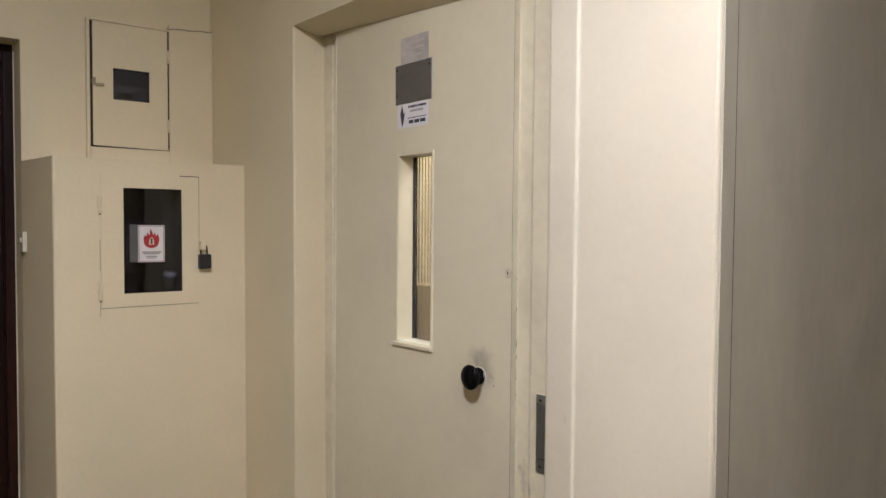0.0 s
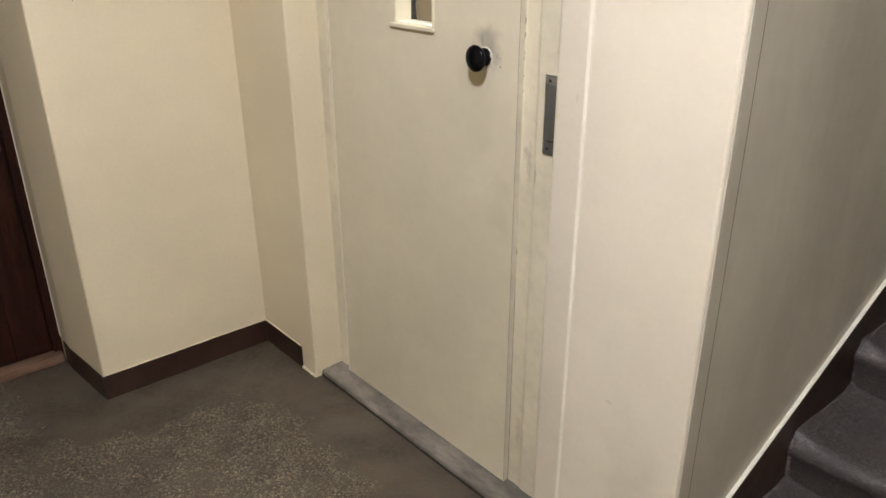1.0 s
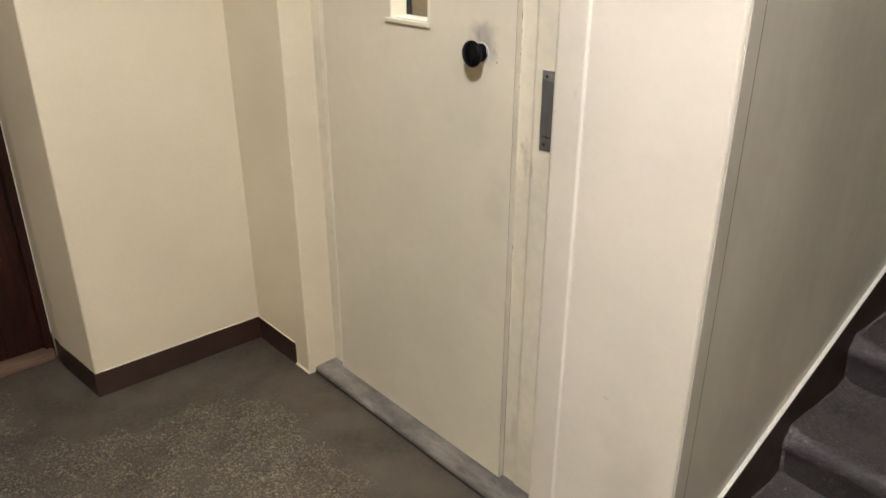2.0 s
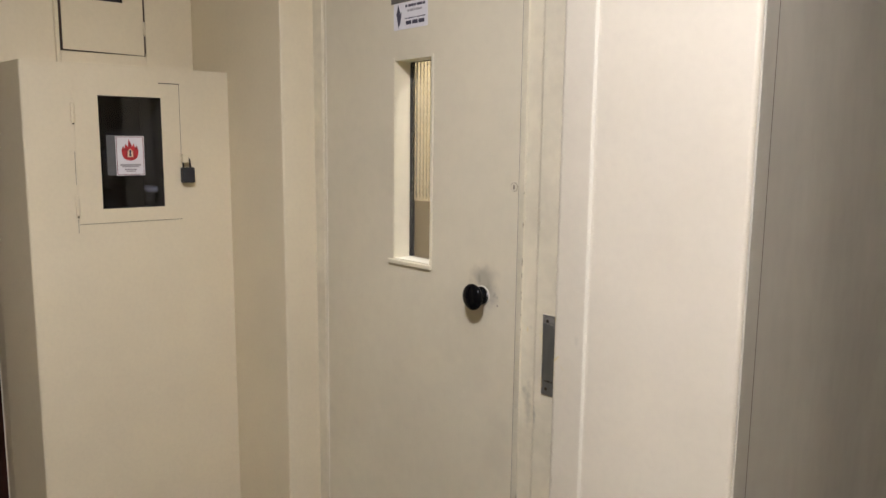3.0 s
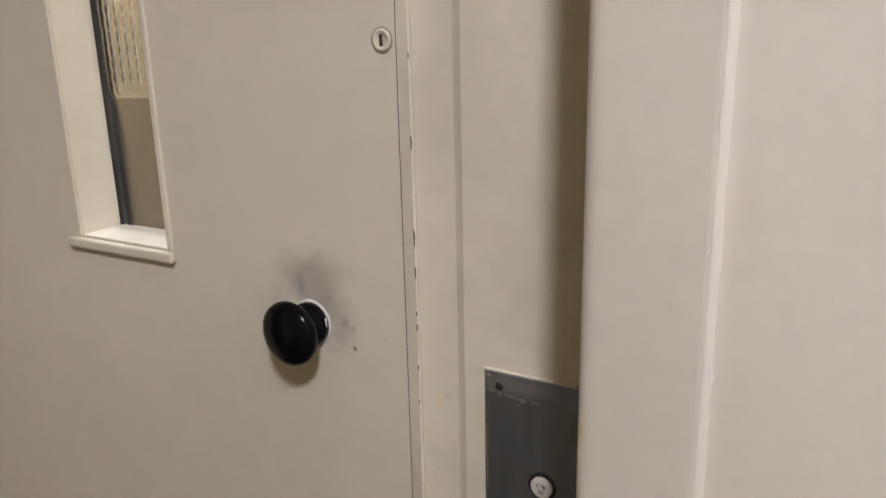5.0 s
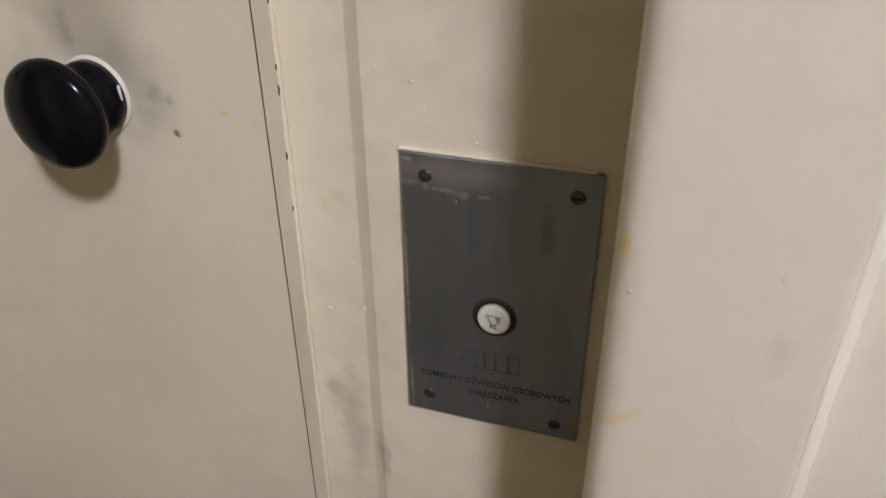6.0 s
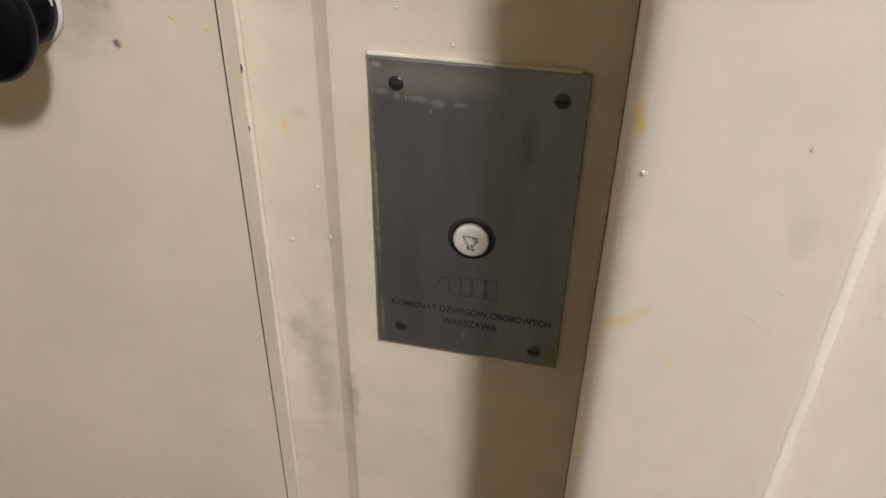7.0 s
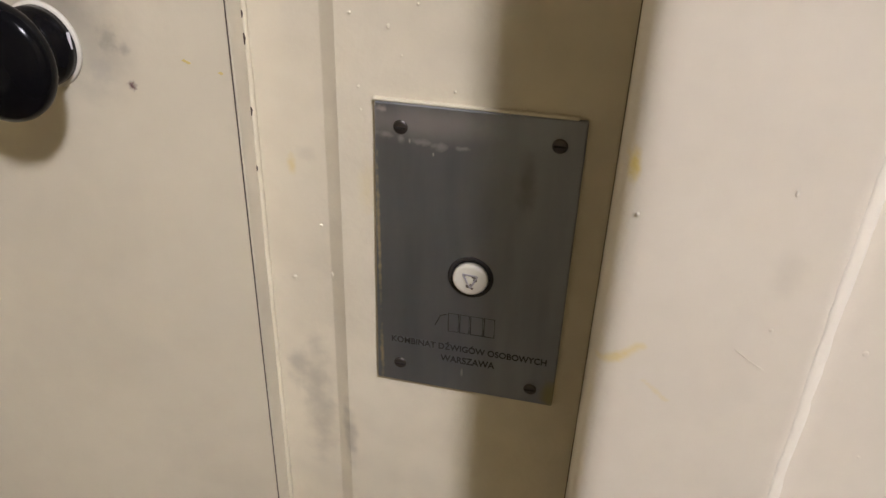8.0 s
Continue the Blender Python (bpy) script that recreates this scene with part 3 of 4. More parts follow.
for i in range(4):
    y, z = Y0 + i * RUN, Z0 + i * RISE
    low = z - RISE if i else 0.0
    line = [(y + 0.026, low + 0.006), (y + 0.018, low + 0.030), (y + 0.009, z - 0.055), (y + 0.001, z - 0.030), (y + 0.010, z - 0.008), (y + 0.034, z + 0.006), (y + 0.10, z + 0.010), (y + 0.19, z + 0.012), (y + RUN - 0.02, z + 0.013)]
    bm = bmesh.new()
    rings = []
    for k in range(40):
        f = k / 39 * (len(line) - 1)
        j = min(int(f), len(line) - 2)
        p = Vector((X_R + 0.0135 + LEAN * (z - 1.1), *(Vector(line[j]).lerp(Vector(line[j + 1]), f - j))))
        r = 0.0035 + 0.0035 * noise.noise((k * 0.37, i * 3.1, 0.5)) + 0.004 * math.exp(-((f - 0.3) / 0.5) ** 2)
        rings.append([bm.verts.new(p + max(r, 0.001) * Vector((1.6 * math.cos(a), 0.8 * math.sin(a), 0.8 * math.sin(a + 0.9)))) for a in (0, 1.05, 2.1, 3.14, 4.2, 5.24)])
    for r0, r1 in zip(rings, rings[1:]):
        for k in range(6):
            bm.faces.new((r0[k], r0[(k + 1) % 6], r1[(k + 1) % 6], r1[k]))
    bmesh.ops.recalc_face_normals(bm, faces=bm.faces[:])
    part("cement_fillet", bm, M_FILLET, stairs, "rough pale cement along the skirting", True)
structure("stair_string", prism_bm([(0.36, 0.0), (3.2, 0.0), (3.2, 1.35), (0.36, 0.10)], 2.55, 3.0, "x"), M_STEP, "grey cement block beside the stairs", "stairs")


def stair_line(y):
    return 0.245 + 0.512 * (y - 0.15)


E0, E1 = 0.045, 3.2
bm = prism_bm([(E0, 0.0), (0.3, 0.0), (E1, 1.40), (E1, stair_line(E1) - 0.005), (E0, stair_line(E0) - 0.005)], X_R + 0.003, X_R + 0.011, "x")
structure("stair_skirting", leaning(bm), M_BROWN, "dark brown painted skirting along the stairs", "skirting")
bm = prism_bm([(E0, stair_line(E0) - 0.005), (E1, stair_line(E1) - 0.005), (E1, stair_line(E1)), (E0, stair_line(E0))], X_R + 0.003, X_R + 0.012, "x")
structure("stair_skirting_edge", leaning(bm), M_CEIL, "white painted top edge of the stair skirting", "trim")

# brown skirting of the landing
SK, ST = 0.085, 0.0035


def ragged_top(bm):
    """Cuts the long edges finely and lets the top run unevenly, as brushed paint does."""
    bmesh.ops.subdivide_edges(bm, edges=[e for e in bm.edges if e.calc_length() > 0.1], cuts=26, use_grid_fill=True)
    for v in bm.verts:
        if v.co.z > SK - 0.004:
            v.co.z += 0.0028 * noise.noise((v.co.x * 18, v.co.y * 18, 2)) + 0.0014 * noise.noise((v.co.x * 70, v.co.y * 70, 8))


bm = prism_bm([(BOX_X, 0.0), (BOX_X + ST, -ST), (BOX_X + ST, BOX_Y - ST), (WALL_X, DOOR_A - ST), (-0.66, DOOR_A - ST), (-0.66, DOOR_A), (WALL_X, DOOR_A + 0.002), (BOX_X, BOX_Y)], 0.0, SK)
bmesh.ops.bevel(bm, geom=[e for e in bm.edges if all(v.co.z > SK - 1e-4 for v in e.verts)], offset=0.0012, segments=1, affect="EDGES")
ragged_top(bm)
structure("baseboard_casing", bm, M_BROWN, "dark brown painted skirting round the hydrant casing", "skirting")
bm = box_bm((BOX_X + ST + 0.0005, -ST, 0.0), (-0.080, 0.0, SK), 0.0012, 1)
ragged_top(bm)
structure("baseboard_lift", bm, M_BROWN, "dark brown painted skirting beside the lift door", "skirting")


def paint_lip(a, b, seed):
    """The brushed lip of wall paint that runs along the top of the skirting."""
    pts = [Vector(a).lerp(Vector(b), k / 60) for k in range(61)]
    for k, p in enumerate(pts):
        p.z += 0.0016 * noise.noise((k * 0.21, seed, 0)) + 0.0012 * noise.noise((k * 0.9, seed, 4))
    bm = tube_bm(pts, 0.0022, 6)
    return bm


structure("trim_casing", paint_lip((BOX_X + 0.0016, BOX_Y, SK + 0.0015), (BOX_X + 0.0016, -0.002, SK + 0.0015), 1.3), M_WALL, "uneven cream paint lip above the brown skirting", "paint edge", True)
structure("trim_lift", paint_lip((BOX_X + 0.003, -0.0016, SK + 0.0015), (-0.085, -0.0016, SK + 0.0015), 6.1), M_WALL, "uneven cream paint lip above the brown skirting", "paint edge", True)
bm = bmesh.new()
for i in range(9):
    r = 0.006 + 0.006 * random.random()
    m = Matrix.Translation((-0.078 + 0.0085 * i, 0.001, 0.002)) @ Matrix.Diagonal((r * 1.3, r * 0.55, r * (0.9 - 0.05 * i), 1))
    bmesh.ops.create_icosphere(bm, subdivisions=2, radius=1.0, matrix=m)
structure("plaster_foot", bm, M_WALL, "lumpy cream plaster at the foot of the niche edge", "plaster", True)

# ---------------------------------------------------------------- door of the flat
FX = -0.70
flat_door = thing("flat_door", "closed dark red-brown wooden flat door in its reveal", "door")
part("leaf", box_bm((FX - 0.05, DOOR_B + 0.05, 0.036), (FX - 0.012, DOOR_A - 0.030, 2.0)), M_WOOD, flat_door)
for k in range(7):
    y1 = DOOR_A - 0.034 - k * 0.115
    part("board", box_bm((FX - 0.012, y1 - 0.111, 0.04), (FX - 0.004, y1, 1.995), 0.003, 1), M_WOOD, flat_door)
flat_frame = structure("door_frame_flat", box_bm((FX - 0.06, DOOR_A - 0.030, 0.0), (FX + 0.004, DOOR_A - 0.0005, DOOR_H), 0.003), M_WOOD, "dark wooden frame of the flat door", "door frame")
part("far_jamb", box_bm((FX - 0.06, DOOR_B, 0.0), (FX + 0.004, DOOR_B + 0.05, DOOR_H), 0.003), M_WOOD, flat_frame)
part("head", box_bm((FX - 0.06, DOOR_B + 0.05, 2.0), (FX + 0.004, DOOR_A - 0.030, DOOR_H), 0.003), M_WOOD, flat_frame)
part("paint_edge", box_bm((FX + 0.004, DOOR_A - 0.003, 0.09), (FX + 0.006, DOOR_A - 0.0005, DOOR_H), 0.0006, 1), M_CEIL, flat_frame, "white paint line on the frame")
structure("door_sill_flat", box_bm((-0.85, DOOR_B + 0.002, 0.0), (-0.665, DOOR_A - 0.008, 0.036), 0.006), M_SILLWOOD, "worn light wooden sill of the flat door", "door sill")
structure("wall_flat_inner", box_bm((-1.0, DOOR_B - 0.1, 0.0), (-0.85, DOOR_A + 0.1, H)), M_WALL, "cream wall closing off behind the flat door", "wall")

bell = thing("door_bell", "small ivory plastic bell push on the casing side", "bell push")
part("plate", box_bm((-0.598, -0.612, 1.412), (-0.560, -0.599, 1.474), 0.004, 3), M_IVORY, bell)
part("push_button", lathe_bm([(0.009, 0.0), (0.009, 0.003), (0.007, 0.005), (0.0, 0.0055)], (-0.579, -0.612, 1.448), (0, -1, 0), 20), M_IVORY, bell, "", True)

# ---------------------------------------------------------------- hydrant cabinet
hyd = thing("hydrant_cabinet", "cream metal hydrant cabinet with dark glass window", "hydrant cabinet")
X0 = BOX_X
DYA, DYB, DZA, DZB = -0.450, -0.156, 1.250, 1.645
GY0, GY1, GZ0, GZ1 = -0.386, -0.210, 1.289, 1.605
bm = bmesh.new()
for a, b in (((DYA, DZA), (GY0, DZB)), ((GY1, DZA), (DYB, DZB)), ((GY0, DZA), (GY1, GZ0)), ((GY0, GZ1), (GY1, DZB))):
    add_box(bm, (X0 + 0.0004, a[0], a[1]), (X0 + 0.003, b[0], b[1]))
hdoor = part("door", bm, M_WALL, hyd)
# Thin dark and tan strips stand in for the shade in door gaps.
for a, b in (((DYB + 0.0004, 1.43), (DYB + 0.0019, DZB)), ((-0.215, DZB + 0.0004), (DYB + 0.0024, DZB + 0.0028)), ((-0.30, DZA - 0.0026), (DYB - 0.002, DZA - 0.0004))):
    part("gap", box_bm((X0 + 0.0002, a[0], a[1]), (X0 + 0.0012, b[0], b[1])), M_DUST_SHADE if b[1] < 1.3 else M_CHIP_SHADE, hdoor, "dark strip standing in for the door gap's shade")
for z in (1.555, 1.300):
    part("hinge", lathe_bm([(0.0, -0.030), (0.0036, -0.029), (0.0056, -0.020), (0.0060, 0.018), (0.0046, 0.027), (0.0, 0.028)], (X0 + 0.003, DYA - 0.003, z), (0, 0, 1), 14), M_WALL, hdoor, "hinge barrel thick with paint", True)
    # Dark dot puts the shade of the gap below the hinge into colour.
    part("hinge_dot", lathe_bm([(0.0, -0.004), (0.0030, -0.003), (0.0030, 0.003), (0.0, 0.004)], (X0 + 0.004, DYA - 0.003, z - 0.0275), (0, 0, 1), 10), M_SEAM, hdoor, "dark dot standing in for the gap under the hinge", True)
# Tan hairline strips, likewise gap shade drawn as colour.
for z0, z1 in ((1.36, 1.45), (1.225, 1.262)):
    part("gap", box_bm((X0 + 0.0002, DYA - 0.0035, z0), (X0 + 0.0012, DYA - 0.0022, z1)), M_DUST_SHADE, hdoor, "tan strip for the shade in the hinge-side gap")
part("gap", box_bm((X0 + 0.0002, DYA, DZA - 0.0024), (X0 + 0.0012, -0.3005, DZA - 0.0006)), M_DUST_SHADE, hdoor, "tan strip for the shade in the lower gap")
# Dark sheets line the recess to give it its shade.
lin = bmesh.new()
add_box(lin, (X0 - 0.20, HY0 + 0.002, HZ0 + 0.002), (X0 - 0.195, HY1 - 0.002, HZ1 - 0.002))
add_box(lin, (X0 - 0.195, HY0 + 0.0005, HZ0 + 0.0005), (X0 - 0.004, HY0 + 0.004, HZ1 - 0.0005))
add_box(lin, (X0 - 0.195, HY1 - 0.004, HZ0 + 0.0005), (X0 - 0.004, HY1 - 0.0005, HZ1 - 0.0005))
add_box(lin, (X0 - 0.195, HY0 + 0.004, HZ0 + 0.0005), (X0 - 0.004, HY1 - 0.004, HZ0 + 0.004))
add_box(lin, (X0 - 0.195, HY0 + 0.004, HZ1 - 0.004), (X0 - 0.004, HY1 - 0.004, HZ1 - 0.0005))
part("lining", lin, M_UNLIT, hyd, "dark lining sheets standing in for the unlit inside")
# Lighter panel: brightness of this inner side put into its colour.
part("inner_side", box_bm((X0 - 0.19, HY1 - 0.0075, HZ0 + 0.006), (X0 - 0.006, HY1 - 0.0045, HZ1 - 0.006)), M_ALU, hyd, "inner side of the cabinet, toned lighter to look lit")
part("hose_reel", lathe_bm([(0.02, 0.0), (0.06, 0.0), (0.066, 0.01), (0.06, 0.02), (0.06, 0.045), (0.066, 0.055), (0.06, 0.065), (0.0, 0.065)], (X0 - 0.19, -0.31, 1.40), (1, 0, 0), 28), M_UNLIT, hyd, "dim coiled hose behind the glass", True)
part("valve", lathe_bm([(0.012, 0.0), (0.012, 0.03), (0.02, 0.032), (0.02, 0.045), (0.0, 0.046)], (X0 - 0.045, -0.236, 1.302), (0.3, 0, 1), 20), M_ZINC, hyd, "pale zinc valve", True)
pane = part("glass", box_bm((X0 - 0.001, GY0 - 0.004, GZ0 - 0.004), (X0 + 0.0003, GY1 + 0.004, GZ1 + 0.004)), M_SMOKE, hdoor, "dark glass pane")
pane.visible_shadow = False

SY0, SY1, SZ0, SZ1 = -0.344, -0.264, 1.382, 1.494
sticker = part("sticker", box_bm((X0 + 0.0006, SY0, SZ0), (X0 + 0.0012, SY1, SZ1)), M_PAPER, hdoor, "white sticker with a red flame")
part("tape", box_bm((X0 + 0.0006, -0.368, 1.383), (X0 + 0.001, SY0 - 0.0005, 1.496)), M_TAPE, hdoor, "grey clear tape")


def flat_shape(points, x, thick=0.0004):
    """A thin cut-out that faces +x, from (y, z) points."""
    return prism_bm(points, x, x + thick, "x")


cy, cz = (SY0 + SY1) / 2, 1.4505
flame = [(-0.022, -0.012), (-0.024, 0.004), (-0.019, 0.016), (-0.016, 0.007), (-0.012, 0.022), (-0.006, 0.012), (-0.003, 0.034), (0.003, 0.022), (0.006, 0.013), (0.011, 0.023), (0.014, 0.010),
         (0.019, 0.017), (0.0235, 0.003), (0.0225, -0.010), (0.018, -0.019), (0.010, -0.0245), (0.0, -0.0265), (-0.010, -0.0245), (-0.018, -0.019)]
part("flame", flat_shape([(cy + a, cz + b) for a, b in flame], X0 + 0.0013), M_RED, sticker, "red flame sign")
part("hydrant_sign", flat_shape([(cy + a, cz + b) for a, b in ((-0.008, -0.016), (-0.007, 0.000), (0.0, 0.008), (0.007, 0.000), (0.008, -0.016))], X0 + 0.0018), M_SIGN, sticker)
part("hydrant_sign", flat_shape([(cy + a, cz + b) for a, b in ((-0.004, -0.014), (-0.002, -0.004), (-0.004, 0.0), (0.0, 0.005), (0.004, 0.0), (0.002, -0.004), (0.004, -0.014))], X0 + 0.0023), M_INK, sticker)
for a, b in (((SY0 + 0.002, SZ0 + 0.002), (SY0 + 0.0036, SZ1 - 0.002)), ((SY1 - 0.0036, SZ0 + 0.002), (SY1 - 0.002, SZ1 - 0.002)), ((SY0 + 0.0036, SZ1 - 0.0036), (SY1 - 0.0036, SZ1 - 0.002)), ((SY0 + 0.0036, SZ0 + 0.002), (SY1 - 0.0036, SZ0 + 0.0036))):
    part("border", box_bm((X0 + 0.0012, *a), (X0 + 0.0016, *b)), M_DARKRED, sticker)
for z, w, h2 in ((1.412, 0.029, 0.0026), (1.407, 0.024, 0.0018), (1.399, 0.017, 0.0022), (1.394, 0.013, 0.0015)):
    part("text_bar", box_bm((X0 + 0.0012, cy - w, z - h2), (X0 + 0.0016, cy + w, z + h2)), M_GREYINK, sticker)

lock = thing("padlock", "small black padlock hanging on the hydrant cabinet hasp", "padlock")
part("body", box_bm((X0 + 0.006, -0.162, 1.357), (X0 + 0.026, -0.124, 1.403), 0.005, 3), M_RUBBER, lock)
sh = [(X0 + 0.014, -0.155, 1.400)] + [(X0 + 0.014, -0.1445 - 0.0105 * math.cos(math.pi * k / 8), 1.419 + 0.013 * math.sin(math.pi * k / 8)) for k in range(9)] + [(X0 + 0.014, -0.134, 1.400)]
part("shackle", tube_bm(sh, 0.0025), M_SCREW, lock, "steel shackle", True)
part("hasp", box_bm((X0 + 0.0005, -0.1575, 1.4165), (X0 + 0.021, -0.1400, 1.4425), 0.002), M_WALL, hyd, "cream painted hasp")

# ---------------------------------------------------------------- meter cupboard
mc = thing("meter_cupboard", "cream sheet-metal meter cupboard with small dark window", "meter cupboard")
XW = WALL_X
frame_boxes = (((-0.418, 1.694), (-0.407, 2.158)), ((-0.153, 1.692), (-0.0005, 2.176)), ((-0.407, 1.694), (-0.153, 1.7475)), ((-0.407, 2.152), (-0.153, 2.158)))
for (ya, za), (yb, zb) in frame_boxes:
    part("frame", box_bm((XW, ya, za), (XW + 0.014, yb, zb), 0.0015, 1), M_WALL, mc)
# Dark sheet in place of the shaded cupboard inside.
part("inside", box_bm((XW, -0.407, 1.7475), (XW + 0.002, -0.153, 2.152)), M_CHIP_SHADE, mc, "dark sheet standing in for the cupboard's unlit inside")
MY0, MY1, MZ0, MZ1 = -0.337, -0.2200, 1.9040, 2.006
LY0, LY1, LZ0, LZ1 = -0.3995, -0.1600, 1.7525, 2.150
bm = bmesh.new()
for a, b in (((LY0, LZ0), (MY0, LZ1)), ((MY1, LZ0), (LY1, LZ1)), ((MY0, LZ0), (MY1, MZ0)), ((MY0, MZ1), (MY1, LZ1))):
    add_box(bm, (XW + 0.012, a[0], a[1]), (XW + 0.017, b[0], b[1]))
for v in bm.verts:
    if v.co.z < LZ0 + 0.001:
        v.co.z -= 0.0035 * (v.co.y - LY0) / (LY1 - LY0)
mleaf = part("door", bm, M_WALL, mc)
# Dark strips drawn where the hinge-side gap is in shade.
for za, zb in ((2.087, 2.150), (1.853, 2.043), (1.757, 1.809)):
    part("gap", box_bm((XW + 0.013, LY1 + 0.0002, za), (XW + 0.0168, LY1 + 0.0050, zb)), M_CHIP_SHADE, mleaf, "dark strip for the shaded gap beside the hinges")
bm = box_bm((XW + 0.0125, -0.160, 2.1585), (XW + 0.0150, -0.001, 2.1632))
bmesh.ops.subdivide_edges(bm, edges=[e for e in bm.edges if e.calc_length() > 0.1], cuts=14)
for v in bm.verts:
    v.co.z += 0.0125 * (v.co.y + 0.160) / 0.16 + 0.002 * noise.noise((v.co.y * 60, 0.4, 1))
part("crack", bm, M_DUST_SHADE, mc, "hairline crack along the top")
part("meter", box_bm((XW + 0.0022, -0.345, 1.900), (XW + 0.0075, -0.225, 1.952), 0.002), M_ALU, mc, "dim grey meter behind glass")
part("dial", box_bm((XW + 0.0072, -0.318, 1.914), (XW + 0.0092, -0.272, 1.930), 0.0008, 1), M_DARK, mc)
# Dark sheet in place of the unlit depth behind the window.
part("window_back", box_bm((XW + 0.0021, -0.345, 1.952), (XW + 0.0035, -0.205, 2.016)), M_UNLIT, mc)
mpane = part("window_pane", box_bm((XW + 0.0105, MY0 - 0.004, MZ0 - 0.004), (XW + 0.0118, MY1 + 0.004, MZ1 + 0.004)), M_SMOKE, mleaf, "small dark window")
mpane.visible_shadow = False
for z in (2.065, 1.831):
    part("hinge", tube_bm([(XW + 0.017, LY1 + 0.0015, z - 0.021), (XW + 0.017, LY1 + 0.0015, z + 0.021)], 0.0038), M_WALL, mleaf, "", True)
part("latch", box_bm((XW + 0.017, -0.404, 1.945), (XW + 0.026, -0.392, 1.968), 0.003), M_DUST_SHADE, mleaf, "small tan turn latch")
part("latch_lever", box_bm((XW + 0.020, -0.396, 1.942), (XW + 0.027, -0.367, 1.951), 0.003), M_DUST_SHADE, mleaf)

# ---------------------------------------------------------------- lift frame and door
def tilted(bm):
    """The lift door and its frame are as much out of plumb as the shaft corner."""
    for v in bm.verts:
        v.co.x += LEAN * (v.co.z - 1.1) * min(1.0, max(0.0, (v.co.x - 0.02) / 0.05))
    return bm


lf = thing("lift_door_frame", "cream painted steel lift door frame in the niche", "door frame")
stile = prism_bm([(0.0, 0.20), (0.0, Y_F), (0.036, Y_F), (0.0405, Y_F + 0.0003), (0.0475, 0.1085), (0.0482, 0.1068), (0.0495, 0.1064), (0.0852, 0.1064), (0.0852, 0.20)], 0.0, HEAD)
soften(part("left_stile", tilted(stile), M_FRAME, lf), 12)
stile = prism_bm([(0.8214, 0.20), (0.8214, 0.1080), (0.8612, 0.1080), (0.8620, 0.1078), (0.8702, 0.1039), (0.8712, Y_F), (X_L - 0.0005, Y_F), (X_L - 0.0005, 0.20)], 0.0, HEAD)
soften(part("right_stile", tilted(stile), M_FRAME, lf), 12)
for za, zb, mt in ((0.0, 0.93, M_SEAM), (0.93, 1.150, M_DUST_SHADE), (1.150, HEAD, M_SEAM)):
    part("crack", tilted(box_bm((X_L - 0.0005, Y_F + 0.001, za), (X_L, 0.19, zb))), mt, lf, "dark crack between frame and wall")
part("head_rail", box_bm((0.0856, Y_F - 0.006, 2.052), (0.8375, 0.20, HEAD)), M_FRAME, lf)
ridge = ragged_bar([(0.8219, 0.1082), (0.8222, 0.1062), (0.8229, 0.1056), (0.8238, 0.1064), (0.8247, 0.1082)], 0.02, 2.04, 0.006, 0.0005, LEAN)
part("paint_ridge", ridge, M_FRAME, lf, "cracked cream paint ridge along the closing edge", True)
for za, zb, wide in ((0.024, 0.30, 0.0012), (0.30, 0.62, 0.0009), (0.62, 0.80, 0.0005)):
    part("crack", tilted(box_bm((0.8222, 0.1050, za), (0.8222 + wide, 0.1064, zb))), M_SEAM, lf, "dirty crack where the door meets the frame")
part("rebate", box_bm((0.036, 0.152, 0.026), (0.050, 0.20, 2.052)), M_DARK, lf)
part("rebate", box_bm((0.812, 0.152, 0.026), (0.8285, 0.20, 2.052)), M_DARK, lf)
part("threshold_plate", prism_bm([(0.024, 0.0), (0.024, 0.016), (0.027, 0.020), (0.060, 0.021), (0.064, 0.023), (0.150, 0.024), (0.150, 0.0)], 0.0005, X_L - 0.0005, "x"), M_THRESH, lf, "worn grey steel threshold")

# Solid dark strip in place of the shaded gap at the threshold.
part("threshold_gap", box_bm((0.001, 0.0215, 0.0), (X_L - 0.001, 0.0238, 0.007)), M_DARK, lf, "dark strip standing in for the gap before the threshold")
DX0, DX1, DZ0, DZ1, DY, DB = 0.0862, 0.8234, 0.027, 2.050, 0.088, 0.150
WX0, WX1, WZ0, WZ1 = 0.3985, 0.5390, 1.187, 1.673
lift_door = thing("lift_door", "closed cream gloss painted lift landing door", "door")
bm = bmesh.new()
for a, b in (((DX0, DZ0), (WX0, DZ1)), ((WX1, DZ0), (DX1, DZ1)), ((WX0, DZ0), (WX1, WZ0)), ((WX0, WZ1), (WX1, DZ1))):
    add_box(bm, (a[0], DY, a[1]), (b[0], DB, b[1]))
for v in bm.verts:
    if v.co.x > DX1 - 0.001 and v.co.y > DY + 0.001:
        v.co.x -= 0.006
part("leaf", tilted(bm), M_DOOR, lift_door)
part("edge_seam", tilted(box_bm((DX1 + 0.00005, DY + 0.0002, DZ0), (DX1 + 0.0007, DY + 0.0020, DZ1))), M_CHIP_SHADE, lift_door, "fine dark seam beside the closing edge")
part("edge_strip", tilted(prism_bm([(DX1 + 0.0005, DY + 0.0004), (DX1 + 0.0013, DY + 0.0004), (DX1 + 0.0015, DY + 0.0008), (0.8224, 0.1078), (0.8212, 0.1078)], DZ0, DZ1)), M_EDGE_SHADE, lift_door, "folded sheet edge of the door, its shade put into the colour")
